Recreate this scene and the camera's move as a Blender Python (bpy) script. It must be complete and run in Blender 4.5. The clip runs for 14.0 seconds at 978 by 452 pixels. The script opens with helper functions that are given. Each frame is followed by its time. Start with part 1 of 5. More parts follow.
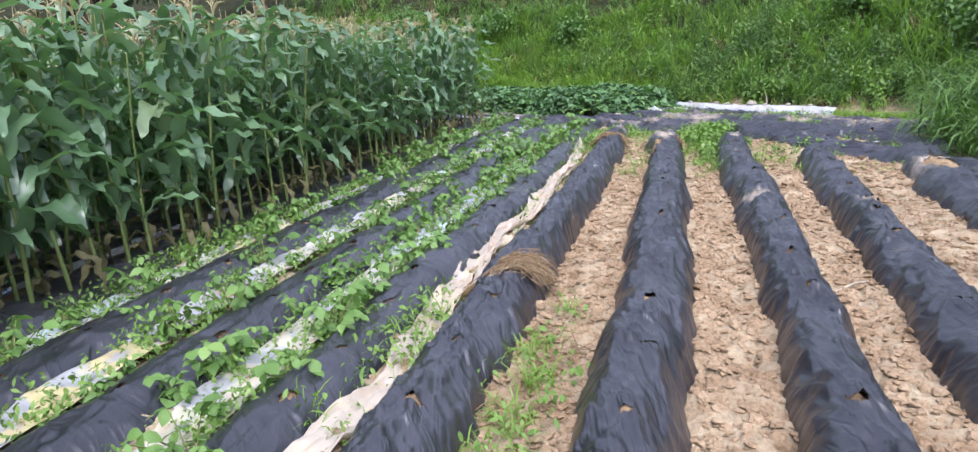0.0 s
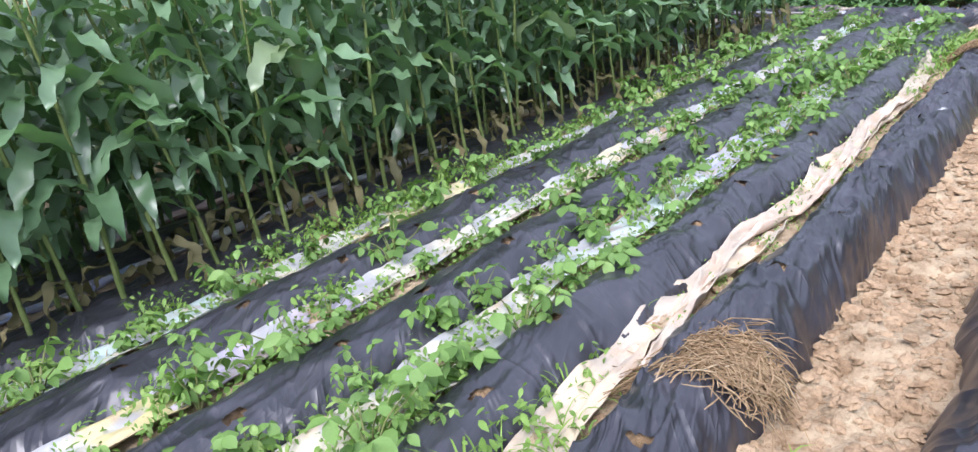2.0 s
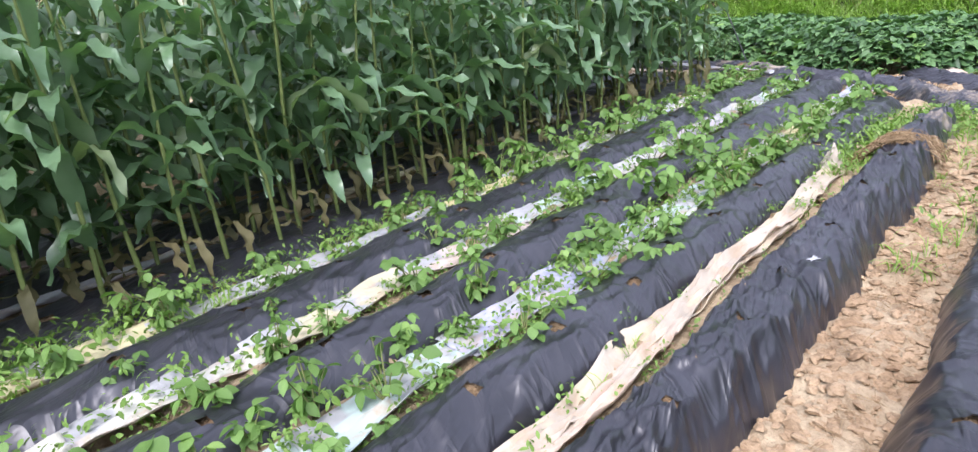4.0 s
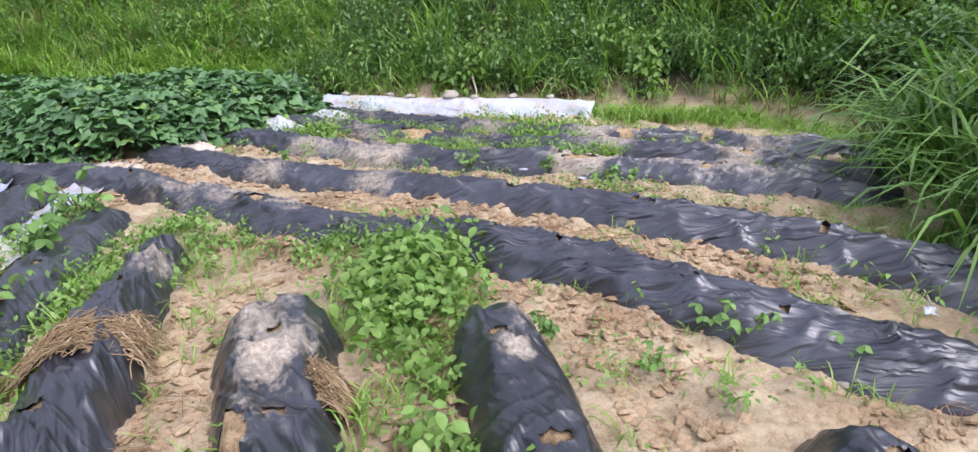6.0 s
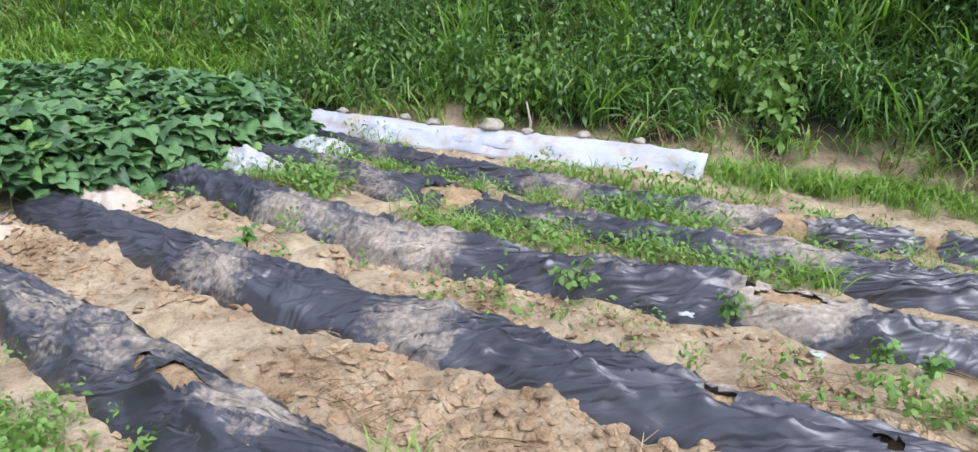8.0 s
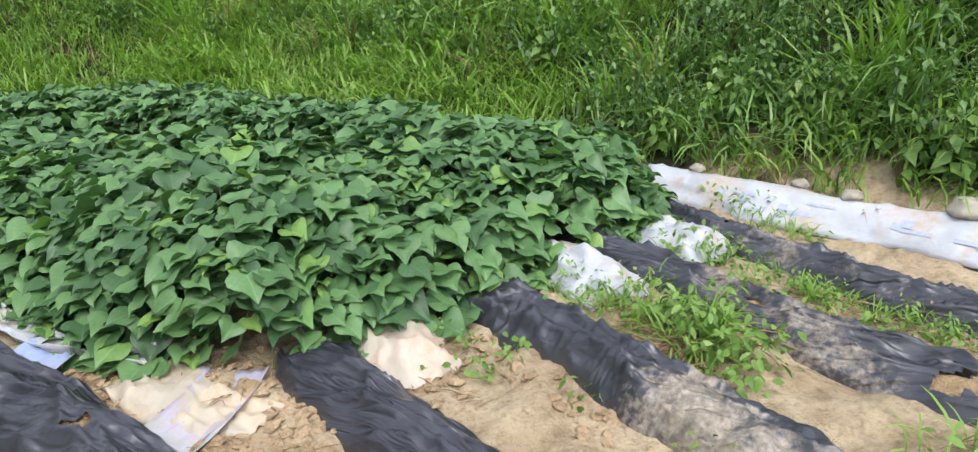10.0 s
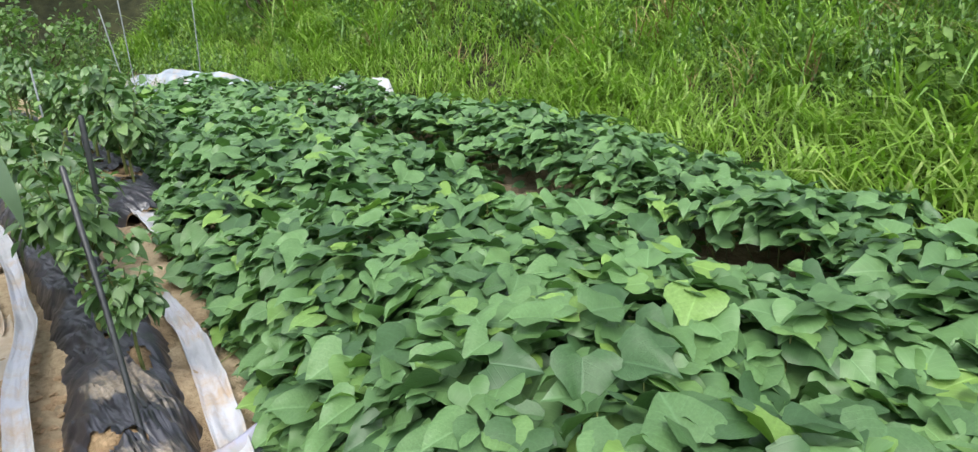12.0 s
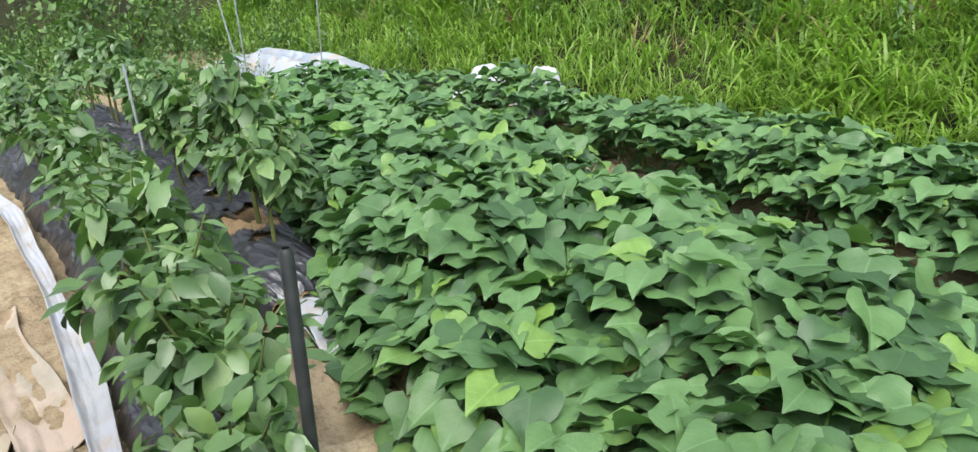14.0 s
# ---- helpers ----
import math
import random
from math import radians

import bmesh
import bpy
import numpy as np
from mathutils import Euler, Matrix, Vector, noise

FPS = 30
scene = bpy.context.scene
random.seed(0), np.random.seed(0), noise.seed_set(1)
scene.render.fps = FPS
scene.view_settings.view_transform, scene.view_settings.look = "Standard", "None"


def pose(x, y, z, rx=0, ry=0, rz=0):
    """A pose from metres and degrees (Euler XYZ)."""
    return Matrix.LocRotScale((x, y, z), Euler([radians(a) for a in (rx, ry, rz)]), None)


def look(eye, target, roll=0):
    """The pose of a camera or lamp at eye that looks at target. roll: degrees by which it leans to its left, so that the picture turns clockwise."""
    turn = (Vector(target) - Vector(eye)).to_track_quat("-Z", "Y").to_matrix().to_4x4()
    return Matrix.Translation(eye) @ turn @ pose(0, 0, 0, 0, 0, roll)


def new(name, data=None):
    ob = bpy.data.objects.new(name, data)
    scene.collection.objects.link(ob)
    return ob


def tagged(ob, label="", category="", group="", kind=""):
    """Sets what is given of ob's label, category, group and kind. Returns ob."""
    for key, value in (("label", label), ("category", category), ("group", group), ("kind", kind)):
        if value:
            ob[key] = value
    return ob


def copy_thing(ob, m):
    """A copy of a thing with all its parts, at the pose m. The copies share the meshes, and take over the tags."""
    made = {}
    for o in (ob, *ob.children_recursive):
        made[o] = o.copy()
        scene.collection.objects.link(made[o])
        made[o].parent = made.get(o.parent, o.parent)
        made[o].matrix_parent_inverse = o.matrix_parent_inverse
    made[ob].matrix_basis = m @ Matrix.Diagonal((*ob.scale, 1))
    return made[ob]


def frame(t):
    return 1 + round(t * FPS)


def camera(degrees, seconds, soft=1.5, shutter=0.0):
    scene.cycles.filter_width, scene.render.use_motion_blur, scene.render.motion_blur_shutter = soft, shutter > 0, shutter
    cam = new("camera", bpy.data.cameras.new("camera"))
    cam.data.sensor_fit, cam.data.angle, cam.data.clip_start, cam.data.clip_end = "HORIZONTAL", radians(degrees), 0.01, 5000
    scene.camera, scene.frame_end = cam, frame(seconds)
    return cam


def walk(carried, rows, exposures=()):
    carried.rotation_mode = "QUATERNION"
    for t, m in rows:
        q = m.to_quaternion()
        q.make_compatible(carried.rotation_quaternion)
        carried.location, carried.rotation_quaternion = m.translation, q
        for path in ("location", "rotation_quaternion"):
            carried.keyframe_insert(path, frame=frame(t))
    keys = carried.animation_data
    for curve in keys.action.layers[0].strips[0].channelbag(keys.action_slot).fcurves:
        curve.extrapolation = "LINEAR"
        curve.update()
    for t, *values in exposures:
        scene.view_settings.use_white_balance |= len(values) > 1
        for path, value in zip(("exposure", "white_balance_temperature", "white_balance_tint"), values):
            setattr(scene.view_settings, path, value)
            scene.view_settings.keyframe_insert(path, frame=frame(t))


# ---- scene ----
cam = camera(70.3, 14.0, soft=1.35)
PATH = [
    (0, (0.205, -5.685, 1.647), (-0.349, -3.831, 1.143), -3.3),
    (0.5, (0.196, -5.126, 1.64), (-0.433, -3.322, 1.046), -1.3),
    (1, (0.153, -4.563, 1.604), (-0.532, -2.822, 0.895), -1.8),
    (1.5, (0.081, -4.046, 1.643), (-0.928, -2.484, 0.908), -4.5),
    (2, (0.049, -3.463, 1.659), (-1.246, -2.116, 0.946), -8.3),
    (2.2, (0.063, -3.207, 1.664), (-1.272, -1.897, 0.954), -8.5),
    (4.3, (0.068, -0.615, 1.656), (-1.151, 0.833, 1.012), -4.2),
    (4.5, (0.017, -0.26, 1.63), (-1.017, 1.331, 0.998), -2.9),
    (5, (0.102, 0.463, 1.606), (-0.396, 2.292, 0.968), -3.1),
    (5.5, (0.182, 1.189, 1.605), (0.227, 3.069, 0.924), -3.2),
    (6, (0.301, 1.877, 1.611), (0.63, 3.719, 0.902), -3.7),
    (6.5, (0.319, 2.541, 1.597), (0.729, 4.363, 0.881), -2.9),
    (7, (0.307, 3.229, 1.582), (0.743, 5.045, 0.867), -1.9),
    (7.5, (0.235, 3.889, 1.563), (0.678, 5.704, 0.849), -0.7),
    (8, (0.117, 4.521, 1.506), (0.524, 6.34, 0.78), 0.7),
    (8.5, (-0.069, 5.193, 1.576), (0.159, 7.035, 0.832), -0.5),
    (8.7, (-0.189, 5.374, 1.624), (-0.047, 7.222, 0.872), -1.1),
    (10.8, (-0.794, 7.456, 1.493), (-1.535, 9.185, 0.816), -5.0),
    (11, (-0.909, 7.632, 1.517), (-1.805, 9.292, 0.851), -5.1),
    (11.5, (-1.32, 8.029, 1.48), (-2.373, 9.599, 0.828), -3.3),
    (12, (-1.859, 8.368, 1.456), (-2.986, 9.887, 0.808), -1.1),
    (12.5, (-2.455, 8.485, 1.435), (-3.61, 9.97, 0.756), -0.2),
    (13, (-2.915, 8.639, 1.416), (-4.074, 10.113, 0.718), -0.9),
    (13.5, (-3.426, 8.906, 1.41), (-4.579, 10.38, 0.702), -0.3),
    (14, (-3.989, 9.109, 1.434), (-5.219, 10.509, 0.709), -1.3),
]
walk(cam, [(t, look(eye, target, roll)) for t, eye, target, roll in PATH], exposures=[(0, 1.46, 5800, 19), (2.2, 1.66, 5850, 19), (4.5, 1.62, 6000, 20), (5.3, 1.48, 6000, 20), (7.5, 1.33, 5800, 14), (8.7, 1.28, 5800, 12), (10.8, 1.3, 6450, 8), (11.5, 1.36, 6450, 8), (12, 1.5, 6450, 8), (12.6, 1.56, 6450, 8), (14, 1.52, 6450, 8)])

# ---------------------------------------------------------------- light
world = bpy.data.worlds.new("overcast_sky")
scene.world = world
world.use_nodes = True
_wn = world.node_tree
_sky = _wn.nodes.new("ShaderNodeTexSky")
_sky.sky_type = "NISHITA"
_sky.sun_disc = False
_sky.sun_elevation = radians(58)
_sky.sun_rotation = radians(150)
_sky.air_density = 1.0
_sky.dust_density = 2.0
_sky.ozone_density = 1.0
_bg = _wn.nodes["Background"]
_bg.inputs["Strength"].default_value = 0.15
_cloud = _wn.nodes.new("ShaderNodeHueSaturation")
_cloud.inputs["Saturation"].default_value = 0.4  # thin even cloud takes most of the blue out of the sky
_wn.links.new(_sky.outputs["Color"], _cloud.inputs["Color"])
_wn.links.new(_cloud.outputs["Color"], _bg.inputs["Color"])
sun_data = bpy.data.lights.new("sun", "SUN")
sun_data.energy = 1.1
sun_data.angle = radians(40)
sun_data.color = (1.0, 0.96, 0.90)
sun = new("sun", sun_data)
# elevation 58 degrees; the sky's rotation turns clockwise from +y
_az = radians(150)
sun.matrix_world = look((math.sin(_az) * 10, math.cos(_az) * 10, 16), (0, 0, 0))

# ---------------------------------------------------------------- small tools
RNG = np.random.default_rng(7)


def hash2(i, j, seed):
    h = (i.astype(np.int64) * 374761393 + j.astype(np.int64) * 668265263 + seed * 144665) & 0x7FFFFFFF
    h = ((h ^ (h >> 13)) * 1274126177) & 0x7FFFFFFF
    return ((h ^ (h >> 16)) & 0xFFFF) / 32767.5 - 1.0


def vnoise(x, y, seed=0):
    x, y = np.broadcast_arrays(np.asarray(x, float), np.asarray(y, float))
    i, j = np.floor(x), np.floor(y)
    u, v = x - i, y - j
    u, v = u * u * (3 - 2 * u), v * v * (3 - 2 * v)
    a, b = hash2(i, j, seed), hash2(i + 1, j, seed)
    c, d = hash2(i, j + 1, seed), hash2(i + 1, j + 1, seed)
    return (a * (1 - u) + b * u) * (1 - v) + (c * (1 - u) + d * u) * v


def fbm(x, y, seed=0, octaves=3):
    return sum(vnoise(np.asarray(x) * 2**k, np.asarray(y) * 2**k, seed + k * 17) * 0.5**k for k in range(octaves))


def step(a, b, x):
    t = np.clip((np.asarray(x, float) - a) / (b - a), 0, 1)
    return t * t * (3 - 2 * t)


def line_distance(x, y, pts):
    """Distance from points to a polyline."""
    best = np.full(np.shape(x), 1e9)
    for (ax, ay), (bx, by) in zip(pts[:-1], pts[1:]):
        dx, dy = bx - ax, by - ay
        t = np.clip(((x - ax) * dx + (y - ay) * dy) / (dx * dx + dy * dy), 0, 1)
        best = np.minimum(best, np.hypot(x - ax - t * dx, y - ay - t * dy))
    return best


def inside(x, y, pts):
    res = np.zeros(np.shape(x), bool)
    n = len(pts)
    for k in range(n):
        (ax, ay), (bx, by) = pts[k], pts[(k + 1) % n]
        cross = ((ay > y) != (by > y)) & (x < (bx - ax) * (y - ay) / ((by - ay) or 1e-9) + ax)
        res ^= cross
    return res


def curve_points(pts, gap):
    """A smooth line through pts, evenly resampled."""
    p = np.array(pts, float)
    p = np.vstack([2 * p[0] - p[1], p, 2 * p[-1] - p[-2]])
    out = []
    for k in range(1, len(p) - 2):
        t = np.linspace(0, 1, 24, endpoint=False)[:, None]
        a, b, c, d = p[k - 1], p[k], p[k + 1], p[k + 2]
        out.append(0.5 * (2 * b + (c - a) * t + (2 * a - 5 * b + 4 * c - d) * t**2 + (3 * b - a - 3 * c + d) * t**3))
    out = np.vstack(out + [p[-2][None]])
    s = np.r_[0, np.cumsum(np.hypot(*np.diff(out[:, :2], axis=0).T))]
    even = np.arange(0, s[-1], gap)
    return np.stack([np.interp(even, s, out[:, n]) for n in range(out.shape[1])], 1)


def mesh_of(name, verts, faces, material, smooth=True):
    """A mesh from arrays; faces all have the same number of corners."""
    verts, faces = np.asarray(verts, np.float32), np.asarray(faces, np.int32)
    me = bpy.data.meshes.new(name)
    me.vertices.add(len(verts))
    me.vertices.foreach_set("co", verts.ravel())
    me.loops.add(faces.size)
    me.loops.foreach_set("vertex_index", faces.ravel())
    me.polygons.add(len(faces))
    me.polygons.foreach_set("loop_start", np.arange(0, faces.size, faces.shape[1], dtype=np.int32))
    me.polygons.foreach_set("use_smooth", np.full(len(faces), smooth))
    me.materials.append(material)
    me.update(calc_edges=True)
    me.validate()
    return me


def part(name, me, parent, label="", m=None):
    ob = new(name, me)
    ob.parent = parent
    if m is not None:
        ob.matrix_basis = m
    if label:
        tagged(ob, label)
    return ob


def thing(name, at, label, category, group="", kind=""):
    ob = new(name)
    ob.empty_display_size = 0.1
    ob.location = at
    return tagged(ob, label, category, group, kind)


def grid_faces(nu, nv):
    i = (np.arange(nu - 1)[:, None] * nv + np.arange(nv - 1)[None]).ravel()
    return np.stack([i, i + nv, i + nv + 1, i + 1], 1)


def turns(yaw, tilt, roll):
    """Rotation matrices Rz(yaw) Ry(tilt) Rx(roll) for arrays of angles."""
    yaw, tilt, roll = np.broadcast_arrays(yaw, tilt, roll)
    n = len(yaw)
    z, y, x = (np.tile(np.eye(3), (n, 1, 1)) for _ in range(3))
    c, s = np.cos(yaw), np.sin(yaw)
    z[:, 0, 0], z[:, 0, 1], z[:, 1, 0], z[:, 1, 1] = c, -s, s, c
    c, s = np.cos(tilt), np.sin(tilt)
    y[:, 0, 0], y[:, 0, 2], y[:, 2, 0], y[:, 2, 2] = c, s, -s, c
    c, s = np.cos(roll), np.sin(roll)
    x[:, 1, 1], x[:, 1, 2], x[:, 2, 1], x[:, 2, 2] = c, -s, s, c
    return z @ y @ x


def scattered(templates, pick, rot, size, place):
    """Vertices and faces of many copies of small templates (all with quads or all with triangles)."""
    vs, fs, base = [], [], 0
    for k, (tv, tf) in enumerate(templates):
        sel = np.nonzero(pick == k)[0]
        if not len(sel):
            continue
        v = np.einsum("nij,vj->nvi", rot[sel], tv) * size[sel, None, None] + place[sel, None]
        f = tf[None] + (np.arange(len(sel)) * len(tv))[:, None, None] + base
        vs.append(v.reshape(-1, 3))
        fs.append(f.reshape(-1, tf.shape[1]))
        base += len(sel) * len(tv)
    return np.vstack(vs), np.vstack(fs)


# ---------------------------------------------------------------- materials
def material(name):
    m = bpy.data.materials.new(name)
    m.use_nodes = True
    nt = m.node_tree
    return m, nt, nt.nodes["Principled BSDF"]


def node(nt, kind, **values):
    n = nt.nodes.new(kind)
    for key, value in values.items():
        if key in n.inputs.keys():
            n.inputs[key].default_value = value
    return n


def noise_tex(nt, scale, detail=4.0, coord="Object", stretch=None, rough=0.55):
    tc = nt.nodes.new("ShaderNodeTexCoord")
    n = node(nt, "ShaderNodeTexNoise", Scale=scale, Detail=detail, Roughness=rough)
    out = tc.outputs[coord]
    if stretch:
        mp = nt.nodes.new("ShaderNodeMapping")
        mp.inputs["Scale"].default_value = stretch
        nt.links.new(out, mp.inputs["Vector"])
        out = mp.outputs["Vector"]
    nt.links.new(out, n.inputs["Vector"])
    return n.outputs["Fac"]


def ramp(nt, fac, stops):
    r = nt.nodes.new("ShaderNodeValToRGB")
    el = r.color_ramp.elements
    while len(el) < len(stops):
        el.new(0.5)
    for e, (pos, col) in zip(el, stops):
        e.position = pos
        e.color = (*col, 1) if len(col) == 3 else col
    nt.links.new(fac, r.inputs["Fac"])
    return r.outputs["Color"]


def blend(nt, fac, a, b, mode="MIX"):
    mx = nt.nodes.new("ShaderNodeMix")
    mx.data_type = "RGBA"
    mx.blend_type = mode
    for value, slot in ((fac, 0), (a, 6), (b, 7)):
        if isinstance(value, (int, float)):
            mx.inputs[slot].default_value = value
        elif isinstance(value, tuple):
            mx.inputs[slot].default_value = (*value, 1)
        else:
            nt.links.new(value, mx.inputs[slot])
    return mx.outputs[2]


def bump(nt, bsdf, height, strength, distance, below=None):
    b = node(nt, "ShaderNodeBump", Strength=strength, Distance=distance)
    nt.links.new(height, b.inputs["Height"])
    if below is not None:
        nt.links.new(below, b.inputs["Normal"])
    nt.links.new(b.outputs["Normal"], bsdf.inputs["Normal"])
    return b.outputs["Normal"]


GREY0, GREY1 = (0, 0, 0), (1, 1, 1)


def film_material(name, dust, folded=0.55, worn=1.0):
    m, nt, bs = material(name)
    plain = ramp(nt, noise_tex(nt, 2.2, 5, rough=0.6), [(0.3, (0.011 * worn, 0.011 * worn, 0.015 * worn)), (0.72, (0.036 * worn, 0.036 * worn, 0.045 * worn))])
    fine = noise_tex(nt, 34, 8, rough=0.7)
    wide = noise_tex(nt, 1.7, 5, rough=0.65)
    spots = nt.nodes.new("ShaderNodeAttribute")
    spots.attribute_name = "dust"
    where = blend(nt, 0.17, blend(nt, 0.34, wide, fine), spots.outputs["Fac"], "ADD")
    mask = ramp(nt, where, [(dust, GREY0), (dust + 0.07, (0.5, 0.5, 0.5)), (dust + 0.20, (0.95, 0.95, 0.95))])
    soil = ramp(nt, noise_tex(nt, 60, 3), [(0.3, (0.30, 0.235, 0.165)), (0.7, (0.56, 0.48, 0.375))])
    nt.links.new(blend(nt, mask, plain, soil), bs.inputs["Base Color"])
    rg = ramp(nt, noise_tex(nt, 5, 4), [(0.3, (0.29, 0.29, 0.29)), (0.7, (0.44, 0.44, 0.44))])
    nt.links.new(blend(nt, mask, rg, (0.9, 0.9, 0.9)), bs.inputs["Roughness"])
    bs.inputs["Specular IOR Level"].default_value = 0.75
    nt.links.new(ramp(nt, mask, [(0.0, (0.24, 0.24, 0.24)), (0.5, GREY0)]), bs.inputs["Coat Weight"])
    bs.inputs["Coat Roughness"].default_value = 0.28
    flow = nt.nodes.new("ShaderNodeAttribute")
    flow.attribute_name = "flow"

    def stretched(scale):
        mp = nt.nodes.new("ShaderNodeMapping")
        mp.inputs["Scale"].default_value = scale
        nt.links.new(flow.outputs["Vector"], mp.inputs["Vector"])
        return mp.outputs["Vector"]

    def creases(scale, sharp):
        tex = node(nt, "ShaderNodeTexNoise", Scale=1.0, Detail=2.5, Distortion=0.9)
        nt.links.new(stretched(scale), tex.inputs["Vector"])
        return ramp(nt, tex.outputs["Fac"], [(0.5 - sharp, GREY0), (0.5, GREY1), (0.5 + sharp, GREY0)])

    def facets(scale):
        """Flat crumples that meet in sharp creases."""
        warp = node(nt, "ShaderNodeTexNoise", Scale=2.3, Detail=2.0)
        nt.links.new(flow.outputs["Vector"], warp.inputs["Vector"])
        add = nt.nodes.new("ShaderNodeVectorMath")
        add.operation = "MULTIPLY_ADD"
        nt.links.new(warp.outputs["Color"], add.inputs[0])
        add.inputs[1].default_value = (0.9, 0.9, 0.9)
        nt.links.new(stretched(scale), add.inputs[2])
        cell = node(nt, "ShaderNodeTexVoronoi", Scale=1.0)
        nt.links.new(add.outputs[0], cell.inputs["Vector"])
        return cell.outputs["Distance"]

    def drape(turn, spread):
        """Bunches of close parallel wrinkles that run slantwise down the film."""
        mp = nt.nodes.new("ShaderNodeMapping")
        mp.inputs["Rotation"].default_value = (0, 0, radians(turn))
        mp.inputs["Scale"].default_value = (1 / spread, 1 / 2.2, 1)
        mp.vector_type = "TEXTURE"
        nt.links.new(flow.outputs["Vector"], mp.inputs["Vector"])
        tex = node(nt, "ShaderNodeTexNoise", Scale=1.0, Detail=1.0, Distortion=0.5)
        nt.links.new(mp.outputs["Vector"], tex.inputs["Vector"])
        zone = node(nt, "ShaderNodeTexNoise", Scale=2.4, Detail=1.0)
        shift = nt.nodes.new("ShaderNodeMapping")
        shift.inputs["Location"].default_value = (turn, spread, 0)
        nt.links.new(flow.outputs["Vector"], shift.inputs["Vector"])
        nt.links.new(shift.outputs["Vector"], zone.inputs["Vector"])
        return blend(nt, 1.0, tex.outputs["Fac"], ramp(nt, zone.outputs["Fac"], [(0.42, GREY0), (0.60, GREY1)]), "MULTIPLY")

    n1 = bump(nt, bs, creases((4.2, 1.1, 1), 0.10), 0.30, 0.03)
    n2 = bump(nt, bs, facets((2.6, 4.2, 1)), 0.36, 0.05, n1)
    n3 = bump(nt, bs, facets((9.0, 7.0, 1)), 0.18, 0.02, n2)
    n4 = bump(nt, bs, drape(60, 22), folded, 0.045, n3)
    n5 = bump(nt, bs, drape(44, 13), folded, 0.055, n4)
    bump(nt, bs, noise_tex(nt, 42, 3), 0.03, 0.005, n5)
    return m


def soil_material(name, light, dark, grassy=False, hole_shade=False):
    m, nt, bs = material(name)
    a = noise_tex(nt, 2.6, 6, rough=0.68)
    b = noise_tex(nt, 38, 5, rough=0.7)
    col = ramp(nt, a, [(0.32, dark), (0.68, light)])
    col = blend(nt, 0.75, col, ramp(nt, b, [(0.25, (0.38, 0.36, 0.34)), (0.5, (0.92, 0.92, 0.92)), (0.8, (1.0, 1.0, 1.0))]), "MULTIPLY")
    col = blend(nt, 0.75, col, ramp(nt, noise_tex(nt, 10, 6, rough=0.7), [(0.36, (0.58, 0.54, 0.50)), (0.52, (1.0, 1.0, 1.0))]), "MULTIPLY")
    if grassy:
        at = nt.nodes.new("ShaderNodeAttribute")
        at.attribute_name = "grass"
        # near-black: the shade between grass clumps is put into the ground colour
        shaded_turf = ramp(nt, noise_tex(nt, 5, 4), [(0.3, (0.014, 0.017, 0.008)), (0.7, (0.045, 0.048, 0.020))])
        col = blend(nt, at.outputs["Fac"], col, shaded_turf)
    # the shade down in the planting holes is painted on as near-black soil
    if hole_shade:
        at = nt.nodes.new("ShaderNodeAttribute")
        at.attribute_name = "hole_shade"
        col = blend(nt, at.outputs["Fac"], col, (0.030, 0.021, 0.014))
    nt.links.new(col, bs.inputs["Base Color"])
    bs.inputs["Roughness"].default_value = 0.95
    bs.inputs["Specular IOR Level"].default_value = 0.2
    n1 = bump(nt, bs, noise_tex(nt, 9, 8, rough=0.66), 0.75, 0.045)
    bump(nt, bs, noise_tex(nt, 90, 3), 0.6, 0.012, n1)
    return m


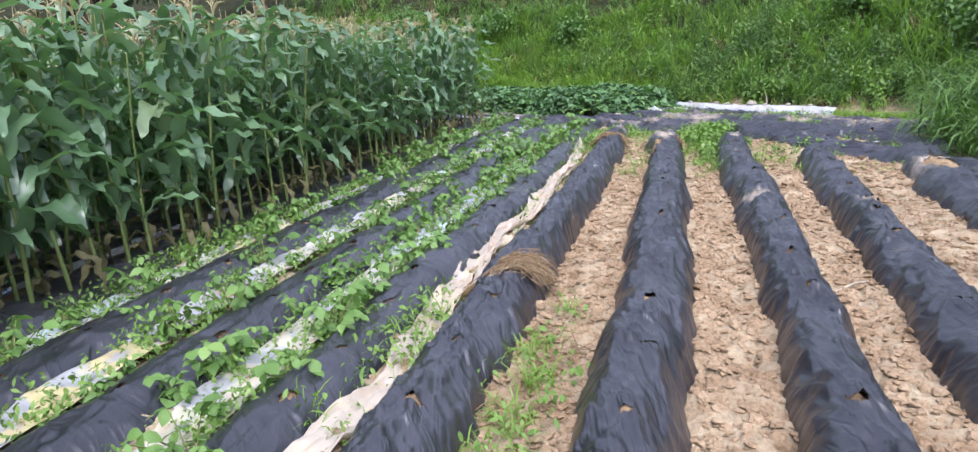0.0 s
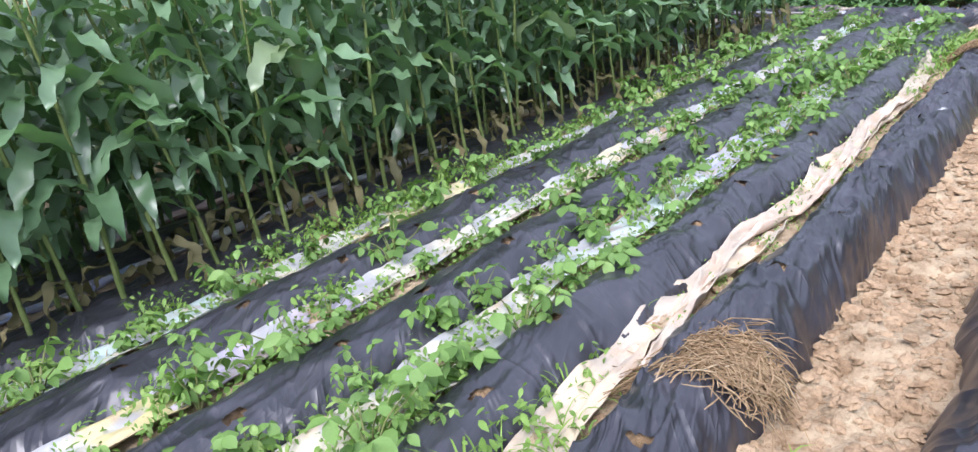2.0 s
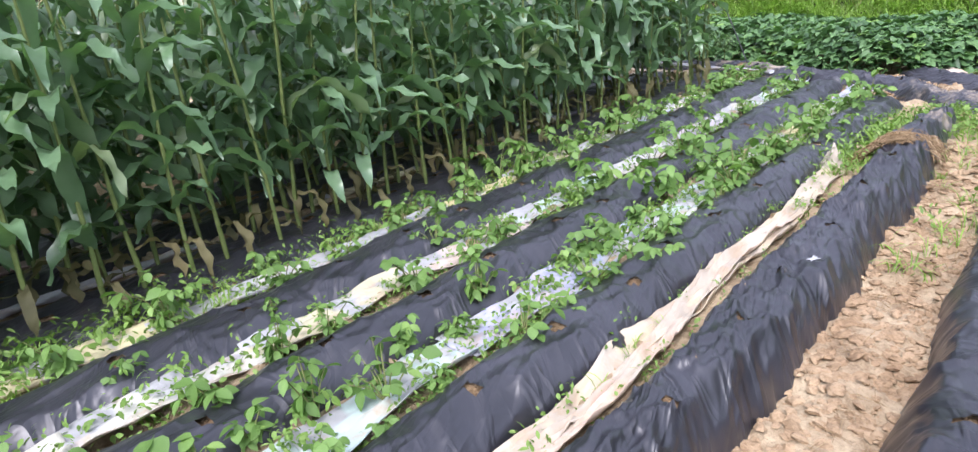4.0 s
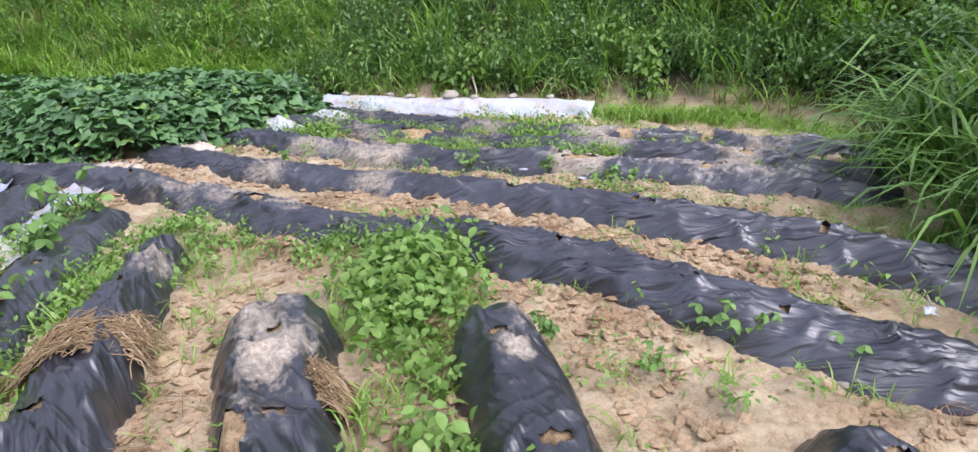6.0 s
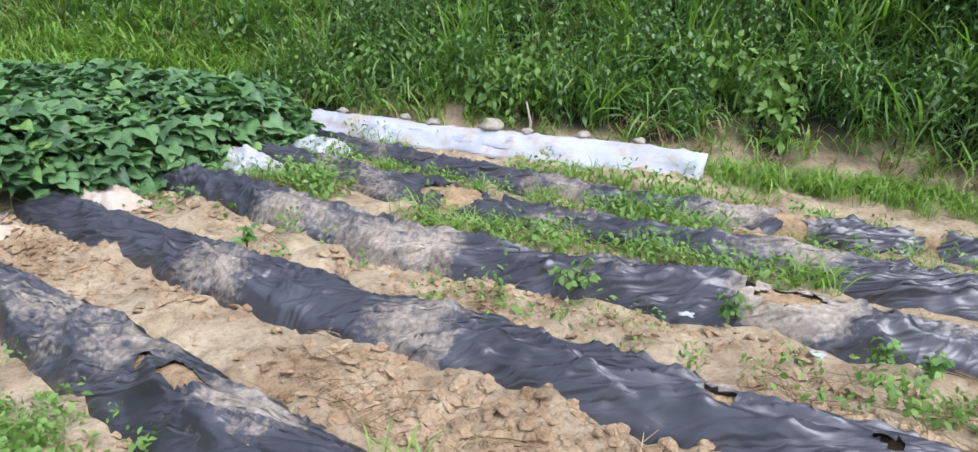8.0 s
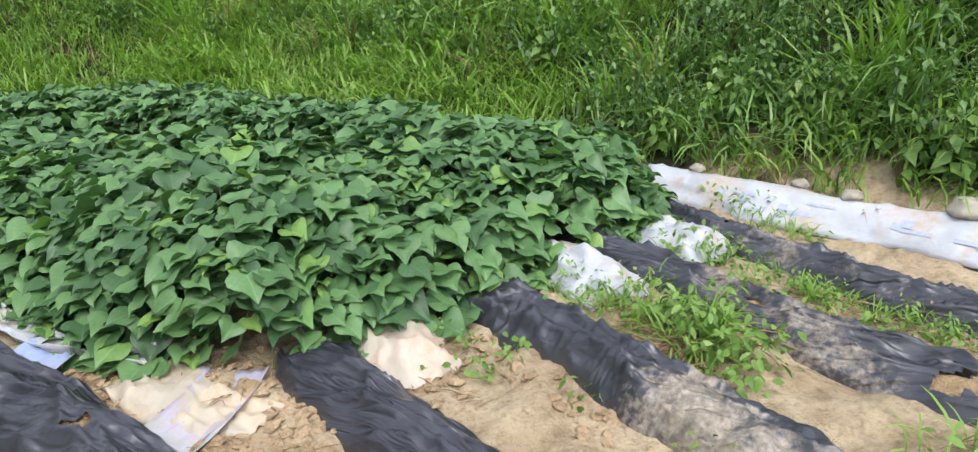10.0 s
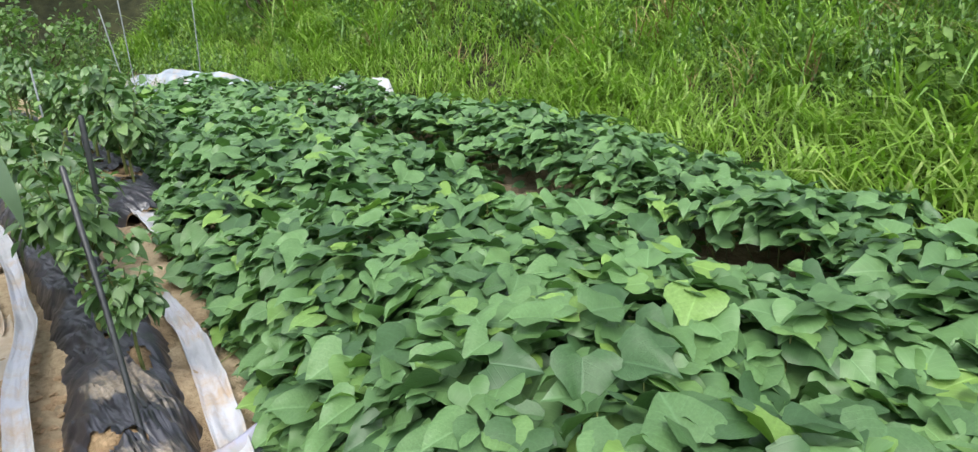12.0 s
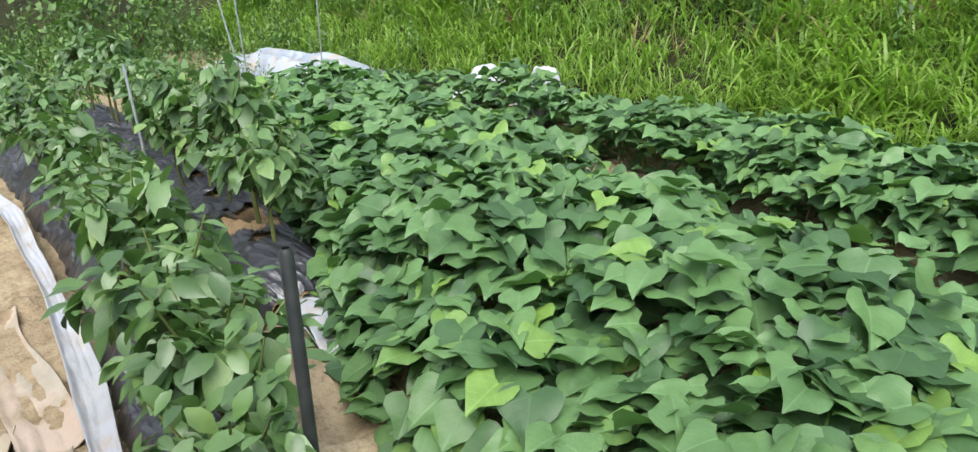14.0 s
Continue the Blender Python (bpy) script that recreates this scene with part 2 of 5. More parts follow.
def leaf_material(name, dark, light, young, rough=0.5, through_light=0.28, spread="island", scale=30, gloss=0.4, veins=False):
    """Foliage: colour varies from leaf to leaf and along each leaf; some light passes through."""
    m, nt, bs = material(name)
    if spread == "island":
        g = nt.nodes.new("ShaderNodeNewGeometry")
        rnd = g.outputs["Random Per Island"]
    else:
        g = nt.nodes.new("ShaderNodeObjectInfo")
        rnd = g.outputs["Random"]
    col = ramp(nt, rnd, [(0.0, dark), (0.62, light), (0.9, light), (1.0, young)])
    col = blend(nt, 0.6, col, ramp(nt, noise_tex(nt, scale, 3), [(0.25, (0.55, 0.6, 0.5)), (0.7, (1, 1, 1))]), "MULTIPLY")
    below = None
    if veins:
        at = nt.nodes.new("ShaderNodeAttribute")
        at.attribute_name = "blade"
        xyz = nt.nodes.new("ShaderNodeSeparateXYZ")
        nt.links.new(at.outputs["Vector"], xyz.inputs[0])

        def calc(op, a, b=None):
            mt = nt.nodes.new("ShaderNodeMath")
            mt.operation = op
            for slot, value in enumerate((a, b)):
                if isinstance(value, (int, float)):
                    mt.inputs[slot].default_value = value
                elif value is not None:
                    nt.links.new(value, mt.inputs[slot])
            return mt.outputs[0]

        side = calc("ABSOLUTE", xyz.outputs[1])
        rib = ramp(nt, side, [(0.0, GREY1), (0.035, GREY0)])
        wave = calc("SINE", calc("MULTIPLY", calc("SUBTRACT", xyz.outputs[0], calc("MULTIPLY", side, 0.8)), 34.0))
        lines = ramp(nt, wave, [(0.85, GREY0), (1.0, (0.3, 0.3, 0.3))])
        net = blend(nt, 1.0, rib, lines, "LIGHTEN")
        col = blend(nt, net, col, blend(nt, 1.0, col, (1.35, 1.3, 1.5), "MULTIPLY"))
        below = bump(nt, bs, net, 0.3, 0.003)
    nt.links.new(col, bs.inputs["Base Color"])
    bs.inputs["Roughness"].default_value = rough
    bs.inputs["Specular IOR Level"].default_value = gloss
    bump(nt, bs, noise_tex(nt, scale * 2, 3), 0.3, 0.004, below)
    tr = nt.nodes.new("ShaderNodeBsdfTranslucent")
    nt.links.new(blend(nt, 1.0, col, (1.0, 1.25, 0.55), "MULTIPLY"), tr.inputs["Color"])
    mx = nt.nodes.new("ShaderNodeMixShader")
    mx.inputs[0].default_value = through_light
    nt.links.new(bs.outputs[0], mx.inputs[1])
    nt.links.new(tr.outputs[0], mx.inputs[2])
    nt.links.new(mx.outputs[0], nt.nodes["Material Output"].inputs["Surface"])
    return m


def plain_material(name, a, b, scale=20, rough=0.7, gloss=0.3, relief=0.004, stretch=None):
    m, nt, bs = material(name)
    f = noise_tex(nt, scale, 4, stretch=stretch)
    nt.links.new(ramp(nt, f, [(0.3, a), (0.7, b)]), bs.inputs["Base Color"])
    bs.inputs["Roughness"].default_value = rough
    bs.inputs["Specular IOR Level"].default_value = gloss
    bump(nt, bs, f, 0.5, relief)
    return m


def sack_material(name, tints, pale=((0.29, 0.29, 0.29), (0.41, 0.42, 0.44)), cover=0.45):
    """Woven plastic sack: white with worn patches of print and soil stains."""
    m, nt, bs = material(name)
    info = nt.nodes.new("ShaderNodeObjectInfo")
    base = ramp(nt, info.outputs["Random"], tints)
    white = ramp(nt, noise_tex(nt, 6, 3), [(0.3, pale[0]), (0.7, pale[1])])
    printed = ramp(nt, noise_tex(nt, 3.2, 2), [(cover, GREY0), (cover + 0.05, (0.85, 0.85, 0.85))])
    col = blend(nt, printed, white, base)
    stain = ramp(nt, noise_tex(nt, 4.5, 6, rough=0.7), [(0.50, GREY0), (0.68, (0.85, 0.85, 0.85))])
    col = blend(nt, stain, col, (0.40, 0.30, 0.20))
    nt.links.new(col, bs.inputs["Base Color"])
    bs.inputs["Roughness"].default_value = 0.55
    n1 = bump(nt, bs, noise_tex(nt, 12, 5), 0.5, 0.02)
    bump(nt, bs, noise_tex(nt, 160, 2), 0.2, 0.002, n1)
    return m


M_FILM = film_material("black_mulch_film", 0.645, 0.36)
M_FILM_TAUT = film_material("taut_black_mulch_film", 0.66, 0.2)
M_FILM_DUSTY = film_material("dusty_black_mulch_film", 0.635, 0.7, 1.45)
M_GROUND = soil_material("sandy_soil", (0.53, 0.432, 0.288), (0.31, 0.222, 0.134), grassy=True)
M_CORE = soil_material("ridge_soil", (0.47, 0.335, 0.195), (0.32, 0.22, 0.125), hole_shade=True)
M_CLOD = soil_material("soil_clods", (0.51, 0.38, 0.24), (0.30, 0.20, 0.115))
M_CORN = leaf_material("corn_leaf", (0.080, 0.150, 0.070), (0.185, 0.305, 0.160), (0.27, 0.34, 0.17), 0.34, 0.32, "object", 9, 1.0)
M_CORN_DRY = leaf_material("corn_leaf_dry", (0.09, 0.085, 0.04), (0.17, 0.15, 0.07), (0.27, 0.22, 0.11), 0.7, 0.2, "object", 9, 0.3)
M_CORN_FAR = leaf_material("corn_leaf_deep", (0.070, 0.130, 0.058), (0.145, 0.245, 0.118), (0.24, 0.31, 0.14), 0.32, 0.30, "island", 9, 1.0)
M_STALK = plain_material("corn_stalk", (0.085, 0.125, 0.035), (0.17, 0.21, 0.065), 14, 0.55)
M_TASSEL = plain_material("corn_tassel", (0.28, 0.24, 0.12), (0.42, 0.37, 0.20), 30, 0.8)
M_SWEET = leaf_material("sweet_potato_leaf", (0.046, 0.104, 0.040), (0.138, 0.255, 0.096), (0.21, 0.35, 0.075), 0.44, 0.22, "island", 16, 0.42, True)
M_SWEET_NEAR = leaf_material("sweet_potato_leaf_front", (0.046, 0.104, 0.040), (0.138, 0.255, 0.096), (0.21, 0.35, 0.075), 0.44, 0.22, "object", 16, 0.42, True)
M_VINE = plain_material("vine_stem", (0.10, 0.14, 0.04), (0.17, 0.17, 0.06), 30, 0.6)
M_BEAN = leaf_material("bean_leaf", (0.105, 0.200, 0.046), (0.190, 0.325, 0.085), (0.28, 0.42, 0.12), 0.5, 0.3, "object", 24)
M_WEED = leaf_material("weed_leaf", (0.120, 0.215, 0.040), (0.210, 0.340, 0.075), (0.32, 0.42, 0.14), 0.55, 0.3)
M_PEPPER = leaf_material("pepper_leaf", (0.070, 0.140, 0.050), (0.150, 0.260, 0.092), (0.26, 0.39, 0.12), 0.36, 0.26, "object", 24, 0.6)
M_PEPPER_SMALL = leaf_material("small_pepper_leaf", (0.070, 0.140, 0.050), (0.150, 0.260, 0.092), (0.26, 0.39, 0.12), 0.36, 0.26, "island", 24, 0.6)
M_GRASS = leaf_material("bank_grass", (0.062, 0.130, 0.030), (0.190, 0.330, 0.076), (0.36, 0.42, 0.16), 0.42, 0.34, "island", 4, 0.6)
M_GRASS_LOW = leaf_material("low_grass", (0.150, 0.255, 0.040), (0.270, 0.420, 0.072), (0.38, 0.46, 0.16), 0.45, 0.40, "island", 4, 0.5)
M_BUSH = leaf_material("bush_leaf", (0.050, 0.105, 0.028), (0.135, 0.250, 0.062), (0.22, 0.32, 0.09), 0.45, 0.30, "island", 5, 0.5)
M_TREE = leaf_material("tree_leaf", (0.012, 0.026, 0.010), (0.032, 0.060, 0.020), (0.06, 0.10, 0.03), 0.55, 0.2, "island", 5)
M_BARK = plain_material("bark", (0.06, 0.045, 0.03), (0.13, 0.10, 0.07), 18, 0.9, 0.2, 0.02, (1, 1, 0.25))
M_STRAW = leaf_material("dry_straw", (0.20, 0.125, 0.065), (0.36, 0.25, 0.145), (0.52, 0.40, 0.26), 0.8, 0.1, "island", 30, 0.2)
M_SACK = sack_material("printed_feed_sack", [(0.0, (0.45, 0.47, 0.49)), (0.3, (0.54, 0.47, 0.20)), (0.5, (0.28, 0.36, 0.58)), (0.72, (0.50, 0.34, 0.30)), (0.9, (0.38, 0.48, 0.46))])
M_CLOTH = sack_material("cream_cloth", [(0.0, (0.52, 0.45, 0.31)), (1.0, (0.52, 0.40, 0.33))], ((0.36, 0.31, 0.245), (0.48, 0.425, 0.345)), 0.5)
M_SHEET = sack_material("white_sheet", [(0.0, (0.42, 0.44, 0.50)), (1.0, (0.46, 0.46, 0.50))], ((0.34, 0.35, 0.37), (0.46, 0.47, 0.50)), 0.5)
M_COVER = sack_material("white_plastic_cover", [(0.0, (0.34, 0.38, 0.44)), (1.0, (0.34, 0.38, 0.44))], ((0.20, 0.235, 0.28), (0.30, 0.34, 0.39)), 0.5)
M_PRINT = plain_material("faded_blue_print", (0.30, 0.33, 0.44), (0.40, 0.42, 0.48), 40, 0.6)
M_STAKE = plain_material("dark_stake", (0.020, 0.022, 0.024), (0.045, 0.048, 0.05), 25, 0.4, 0.5)
M_STEEL = plain_material("galvanised_pole", (0.17, 0.19, 0.20), (0.27, 0.29, 0.30), 25, 0.45, 0.6)
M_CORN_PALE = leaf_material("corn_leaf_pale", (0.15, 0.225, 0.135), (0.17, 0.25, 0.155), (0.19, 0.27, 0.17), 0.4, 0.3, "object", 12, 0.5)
M_ROCK = plain_material("field_stone", (0.24, 0.21, 0.17), (0.40, 0.36, 0.30), 14, 0.9, 0.3, 0.01)
M_WOOD = plain_material("dry_stick", (0.34, 0.29, 0.22), (0.52, 0.46, 0.36), 20, 0.85)

# ---------------------------------------------------------------- plan
FIELD = [(-17, 15.0), (-10, 14.8), (-6, 14.6), (-4.5, 14.0), (-3.2, 13.25), (-2, 12.5), (-1, 11.8), (0, 11.4), (1.3, 10.5),
         (2.9, 9.6), (4.1, 8.7), (4.9, 7.5), (4.8, 6.6), (3.9, 6.0), (3.4, 5.2), (3.45, 3.5), (3.8, 1.5), (4.2, -2), (4.6, -13), (-17, -13)]


def field_z(x, y):
    """The height of the field's furrows."""
    x, y = np.asarray(x, float), np.asarray(y, float)
    n = 0.72 * x + 0.69 * y
    z = 0.12 * np.exp(-(((x - 1.5) / 2.2) ** 2 + ((y - 5.4) / 2.0) ** 2))
    return z - 0.10 * step(5.8, 8.0, n)


def bank_rise(x, y):
    """How far the grassy bank rises over the field, and the distance from its foot."""
    x, y = np.asarray(x, float), np.asarray(y, float)
    d = line_distance(x, y, FIELD + FIELD[:1])
    d = np.where(inside(x, y, FIELD), 0, d)
    up = np.interp(d, [0, 0.12, 0.35, 1.0, 2.5, 5, 9, 16, 40, 120, 600], [0, 0.10, 0.20, 0.58, 1.7, 3.3, 5.0, 6.5, 9.0, 12, 14])
    return up * (0.25 + 0.75 * step(-16, -9, y)), d


def ground_z(x, y):
    up, d = bank_rise(x, y)
    rough = 0.35 * fbm(np.asarray(x) * 0.5, np.asarray(y) * 0.5, 31, 3) * step(0.5, 3, d)
    return field_z(x, y) + up + rough


def soil_relief(x, y):
    """Trodden, crumbly relief of the open soil."""
    x, y = np.asarray(x, float), np.asarray(y, float)
    r = 0.034 * fbm(x * 4, y * 4, 3, 3) + 0.040 * np.maximum(0, fbm(x * 12, y * 12, 9, 2) - 0.15) + 0.01 * vnoise(x * 1.3, y * 1.3, 5)
    return np.where(inside(x, y, FIELD) & (y > -7) & (x > -9), r, 0)


def soil_z(x, y):
    return field_z(x, y) + soil_relief(x, y)


R_ROWS = [(-0.92, 6.05, 0.235, 0.215), (0.0, 4.95, 0.26, 0.255), (0.86, 4.55, 0.245, 0.235), (1.60, 3.50, 0.24, 0.205), (2.62, 3.6, 0.28, 0.20)]
C_ROWS = [
    [(3.35, 2.55), (2.7, 3.25), (1.93, 4.12), (1.33, 4.86), (0.58, 5.62), (-0.26, 6.45), (-0.95, 7.22), (-1.75, 8.05), (-2.4, 8.5), (-3.1, 8.85),
     (-3.7, 9.1), (-4.5, 9.43), (-6.0, 9.86), (-8.0, 10.3), (-10.5, 10.7)],
    [(3.3, 3.9), (2.5, 4.82), (1.92, 5.46), (1.25, 6.15), (0.4, 6.98), (-0.25, 7.65), (-0.9, 8.25), (-1.75, 9.05)],
    [(3.55, 5.4), (2.4, 6.35), (1.55, 7.08), (1.1, 7.43), (0.3, 8.1), (-0.3, 8.8), (-1.2, 9.7)],
    [(4.35, 5.65), (3.3, 6.45), (2.6, 7.1), (1.9, 7.72), (1.22, 8.35), (0.67, 8.93), (0.1, 9.5), (-0.7, 10.35)],
    [(4.75, 6.35), (4.1, 6.85), (3.4, 7.5), (2.7, 8.12), (2.0, 8.7), (1.3, 9.3), (0.6, 9.98), (-0.2, 10.95)],
]

# ---------------------------------------------------------------- ground
gx = np.concatenate([np.geomspace(-900, -19, 26), np.arange(-18, -7.6, 0.22), np.arange(-7.6, 5.2, 0.045), np.arange(5.2, 16, 0.25), np.geomspace(16.5, 900, 26)])
gy = np.concatenate([-np.geomspace(900, 15, 22), np.arange(-14, -6.4, 0.3), np.arange(-6.4, 11.6, 0.045), np.arange(11.6, 26, 0.25), np.geomspace(26.5, 900, 24)])
GX, GY = np.meshgrid(gx, gy, indexing="ij")
GZ = ground_z(GX, GY)
_, GD = bank_rise(GX, GY)
GZ = GZ + soil_relief(GX, GY)
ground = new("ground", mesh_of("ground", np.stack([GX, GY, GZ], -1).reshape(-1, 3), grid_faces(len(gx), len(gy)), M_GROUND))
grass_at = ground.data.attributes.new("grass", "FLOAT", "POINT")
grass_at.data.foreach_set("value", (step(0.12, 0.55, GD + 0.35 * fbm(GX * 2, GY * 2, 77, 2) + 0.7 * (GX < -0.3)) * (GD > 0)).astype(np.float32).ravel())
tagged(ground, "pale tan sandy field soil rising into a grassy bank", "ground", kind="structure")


# ---------------------------------------------------------------- mulched ridges
def ridge(name, pts, half, high, holes, bare, seed, label, group, film=M_FILM, hole_size=(0.045, 0.03), gap=0.02, z_of=field_z, wrinkle=1.0, dusty=(), slits=(), tears=(), steep=2.5, slant=0.25):
    """A soil ridge under plastic film. holes: places along it (metres from its start); bare: (along, across, length, width) where soil lies open."""
    line = curve_points(pts, gap)
    n = len(line)
    s = np.arange(n) * gap
    total = s[-1]
    d = np.gradient(line, axis=0)
    d /= np.hypot(d[:, 0], d[:, 1])[:, None]
    side = np.stack([d[:, 1], -d[:, 0]], 1)
    nv = 37
    u = np.linspace(-1, 1, nv)
    S, U = np.meshgrid(s, u, indexing="ij")
    line = line + side * (0.030 * fbm(s * 0.8, s * 0, seed + 50, 2))[:, None]

    def along(x, y):
        return float(s[np.argmin(np.hypot(line[:, 0] - x, line[:, 1] - y))])

    holes = list(holes) + [along(x, y) for x, y in slits]
    bare = list(bare) + [(along(x, y), 0.0, bl, bw) for x, y, bl, bw in tears]
    wob = 1 + 0.13 * vnoise(s * 0.9, s * 0, seed)[:, None] + np.abs(U) ** 2 * (0.12 * vnoise(S * 3.4, np.sign(U) * 3, seed + 4) + 0.08 * vnoise(S * 9, np.sign(U) * 5, seed + 14) + 0.04 * vnoise(S * 22, np.sign(U) * 5, seed + 15))
    taper = np.sqrt(np.clip(np.minimum(S + 0.02, total - S + 0.02) / 0.22, 0.02, 1))
    across = U * half * wob * (0.45 + 0.55 * taper)
    prof = np.clip(1 - np.abs(U) ** steep, 0, 1)
    top = high * (1 + 0.16 * fbm(S * 1.1, U * 0.8, seed + 1, 2)) * taper
    lumps = 0.020 * fbm(S * 2.4, U * 1.4, seed + 2, 2)
    shear = S + U * slant * (0.6 + 0.6 * vnoise(s * 0.6, s * 0, seed + 3)[:, None])
    a1 = 1 - np.abs(vnoise(shear * 9, U * 1.1, seed + 5))
    a2 = 1 - np.abs(vnoise(shear * 17 + U, U * 1.7, seed + 6))
    a3 = 1 - np.abs(fbm(S * 5 + U * 2.2, S * 1.2 - U * 2.4, seed + 8, 2))
    a4 = 1 - np.abs(vnoise(shear * 30 + U * 2, U * 2.0, seed + 7))
    zone = step(-0.25, 0.45, fbm(S * 1.4, U * 0.9, seed + 10, 2))
    a5 = 1 - np.abs(fbm(S * 2.6 - U * 0.9, S * 1.1 + U * 1.5, seed + 11, 2))
    a6 = 1 - np.abs(fbm(shear * 3.2 + U * 0.5, U * 1.3, seed + 13, 2))
    folds = wrinkle * (0.020 * a1**2.6 * (0.25 + np.abs(U) * (1 - np.abs(U)) * 2) + zone * (0.016 * a2**2.4 * (0.15 + np.abs(U)) + 0.008 * a4**2.4 * np.abs(U)) + 0.018 * a3**5 + 0.034 * a5**5 + 0.030 * a6**4)
    px = line[:, 0][:, None] + side[:, 0][:, None] * across
    py = line[:, 1][:, None] + side[:, 1][:, None] * across
    base = z_of(px, py)
    z_core = base - 0.035 + (top + 0.03) * prof + lumps * prof
    out = np.abs(U)
    z_film = z_core + 0.012 + folds * np.clip(1.6 - out, 0.4, 1) * (1 - 0.85 * step(0.72, 0.95, out)) + np.where(out > 0.93, -0.02, 0.0)
    z_film += 0.012 * vnoise(S * 8, U * 0 + np.sign(U), seed + 9) * (out > 0.8)
    gone = np.zeros(S.shape)
    dip = np.zeros(S.shape)
    rs = np.random.default_rng(seed)
    for h in holes:
        hu = rs.normal(0, 0.10)
        a, b = hole_size[0] * rs.uniform(0.7, 1.2), hole_size[1] * rs.uniform(0.7, 1.3)
        w = rs.uniform(-0.6, 0.6)
        ds, dc = S - h, (U - hu) * half
        e = ((ds * math.cos(w) + dc * math.sin(w)) / b) ** 2 + ((-ds * math.sin(w) + dc * math.cos(w)) / a) ** 2
        e = e * (1 + 0.5 * vnoise(S * 40, U * 14, seed + 12))
        gone = np.maximum(gone, e < 1)
        dip = np.maximum(dip, np.exp(-e * 0.5))
        z_film += 0.011 * np.exp(-((np.sqrt(e) - 1.25) ** 2) / 0.12) * (dc > -0.02)
    for bs_, bu, bl, bw in bare:
        e = ((S - bs_) / bl) ** 2 + ((U * half - bu) / bw) ** 2 + 1.4 * fbm(S * 8, U * 2.5, seed + 21, 3)
        gone = np.maximum(gone, e < 0.8)
    ob = thing(name, (line[n // 2, 0], line[n // 2, 1], float(z_of(line[n // 2, 0], line[n // 2, 1]))), label, "mulched ridge", group)
    o = np.array(ob.location)
    f = grid_faces(n, nv)[:, ::-1]
    keep = gone.ravel()[f].max(1) < 0.5
    film_me = mesh_of("film", np.stack([px, py, z_film], -1).reshape(-1, 3) - o, f[keep], film)
    flow = film_me.attributes.new("flow", "FLOAT_VECTOR", "POINT")
    flow.data.foreach_set("vector", np.stack([shear, U * half * 1.6, 0 * S + seed * 7.3], -1).astype(np.float32).ravel())
    soiled = np.zeros(S.shape)
    for dx, dy, dr in dusty:
        soiled = np.minimum(soiled + np.exp(-((px - dx) ** 2 + (py - dy) ** 2) / dr**2), 1.1)
    film_me.attributes.new("dust", "FLOAT", "POINT").data.foreach_set("value", soiled.astype(np.float32).ravel())
    part("film", film_me, ob, "thin wrinkled black plastic mulch film")
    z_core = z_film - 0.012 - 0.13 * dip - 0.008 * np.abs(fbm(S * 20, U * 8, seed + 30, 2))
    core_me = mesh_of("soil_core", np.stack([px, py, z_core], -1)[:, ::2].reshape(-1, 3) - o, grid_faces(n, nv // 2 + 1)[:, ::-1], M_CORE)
    # mask of the painted shade: strongest where the core dips under a hole
    core_me.attributes.new("hole_shade", "FLOAT", "POINT").data.foreach_set("value", np.clip(dip * 1.6, 0, 1)[:, ::2].astype(np.float32).ravel())
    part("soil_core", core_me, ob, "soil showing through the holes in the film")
    return ob


r1_holes = [y + 10 for y in (-8.1, -7.4, -6.7, -6.0, -5.3, -4.65, -3.98, -3.3, -2.62, -1.93, -0.72, 0.0, 0.755, 1.49, 2.06, 2.78, 3.43, 4.2, 5.3)]
for k, (x, end, half, high) in enumerate(R_ROWS):
    rs = np.random.default_rng(100 + k)
    ys = np.arange(-9.5 + 0.21 * k, end - 0.3, 0.6)
    holes = r1_holes if k == 0 else [y + 10 + rs.normal(0, 0.04) for y in ys if not (k in (1, 2, 3) and -3 < y < -0.3)]
    bare = [[], [(13.6, -0.16, 0.34, 0.07), (13.0, -0.2, 0.2, 0.05)], [], [(10.6, 0.12, 0.22, 0.04)], [(12.3, 0.0, 0.4, 0.10)]][k]
    dusty = [[(-0.9, 5.6, 0.3), (-0.93, 2.16, 0.10)], [(-0.2, 4.6, 0.25), (-0.3, 3.85, 0.26), (-0.15, 4.2, 0.16)], [(0.78, 0.76, 0.24), (0.78, -0.59, 0.16), (0.76, 3.97, 0.10), (0.83, 4.34, 0.10)], [(1.7, 0.6, 0.25), (1.52, -0.8, 0.16), (1.64, -1.09, 0.12)], [(2.6, 2.3, 0.5)]][k]
    bend = [0.0, -0.13, -0.12, 0.06, 0.10][k]
    pts = [(x, -10), (x + 0.02, -6), (x, -2), (x + bend * 0.2, 0.8), (x + bend * 0.7, 2.6), (x + bend, end)]
    ridge("mulched_ridge", pts, half, high, holes, bare, 40 + k * 7, "raised soil ridge under wrinkled black plastic mulch with planting holes", "mulched ridges", hole_size=(0.036, 0.013), dusty=dusty,
          slits=[[], [(-0.01, -2.10), (0.02, -2.66), (-0.05, 1.06), (-0.04, 3.07), (-0.05, 2.45)], [(0.79, -1.67), (0.86, -1.09)], [(1.66, -1.06), (1.59, -1.80), (1.50, -0.41)], []][k])
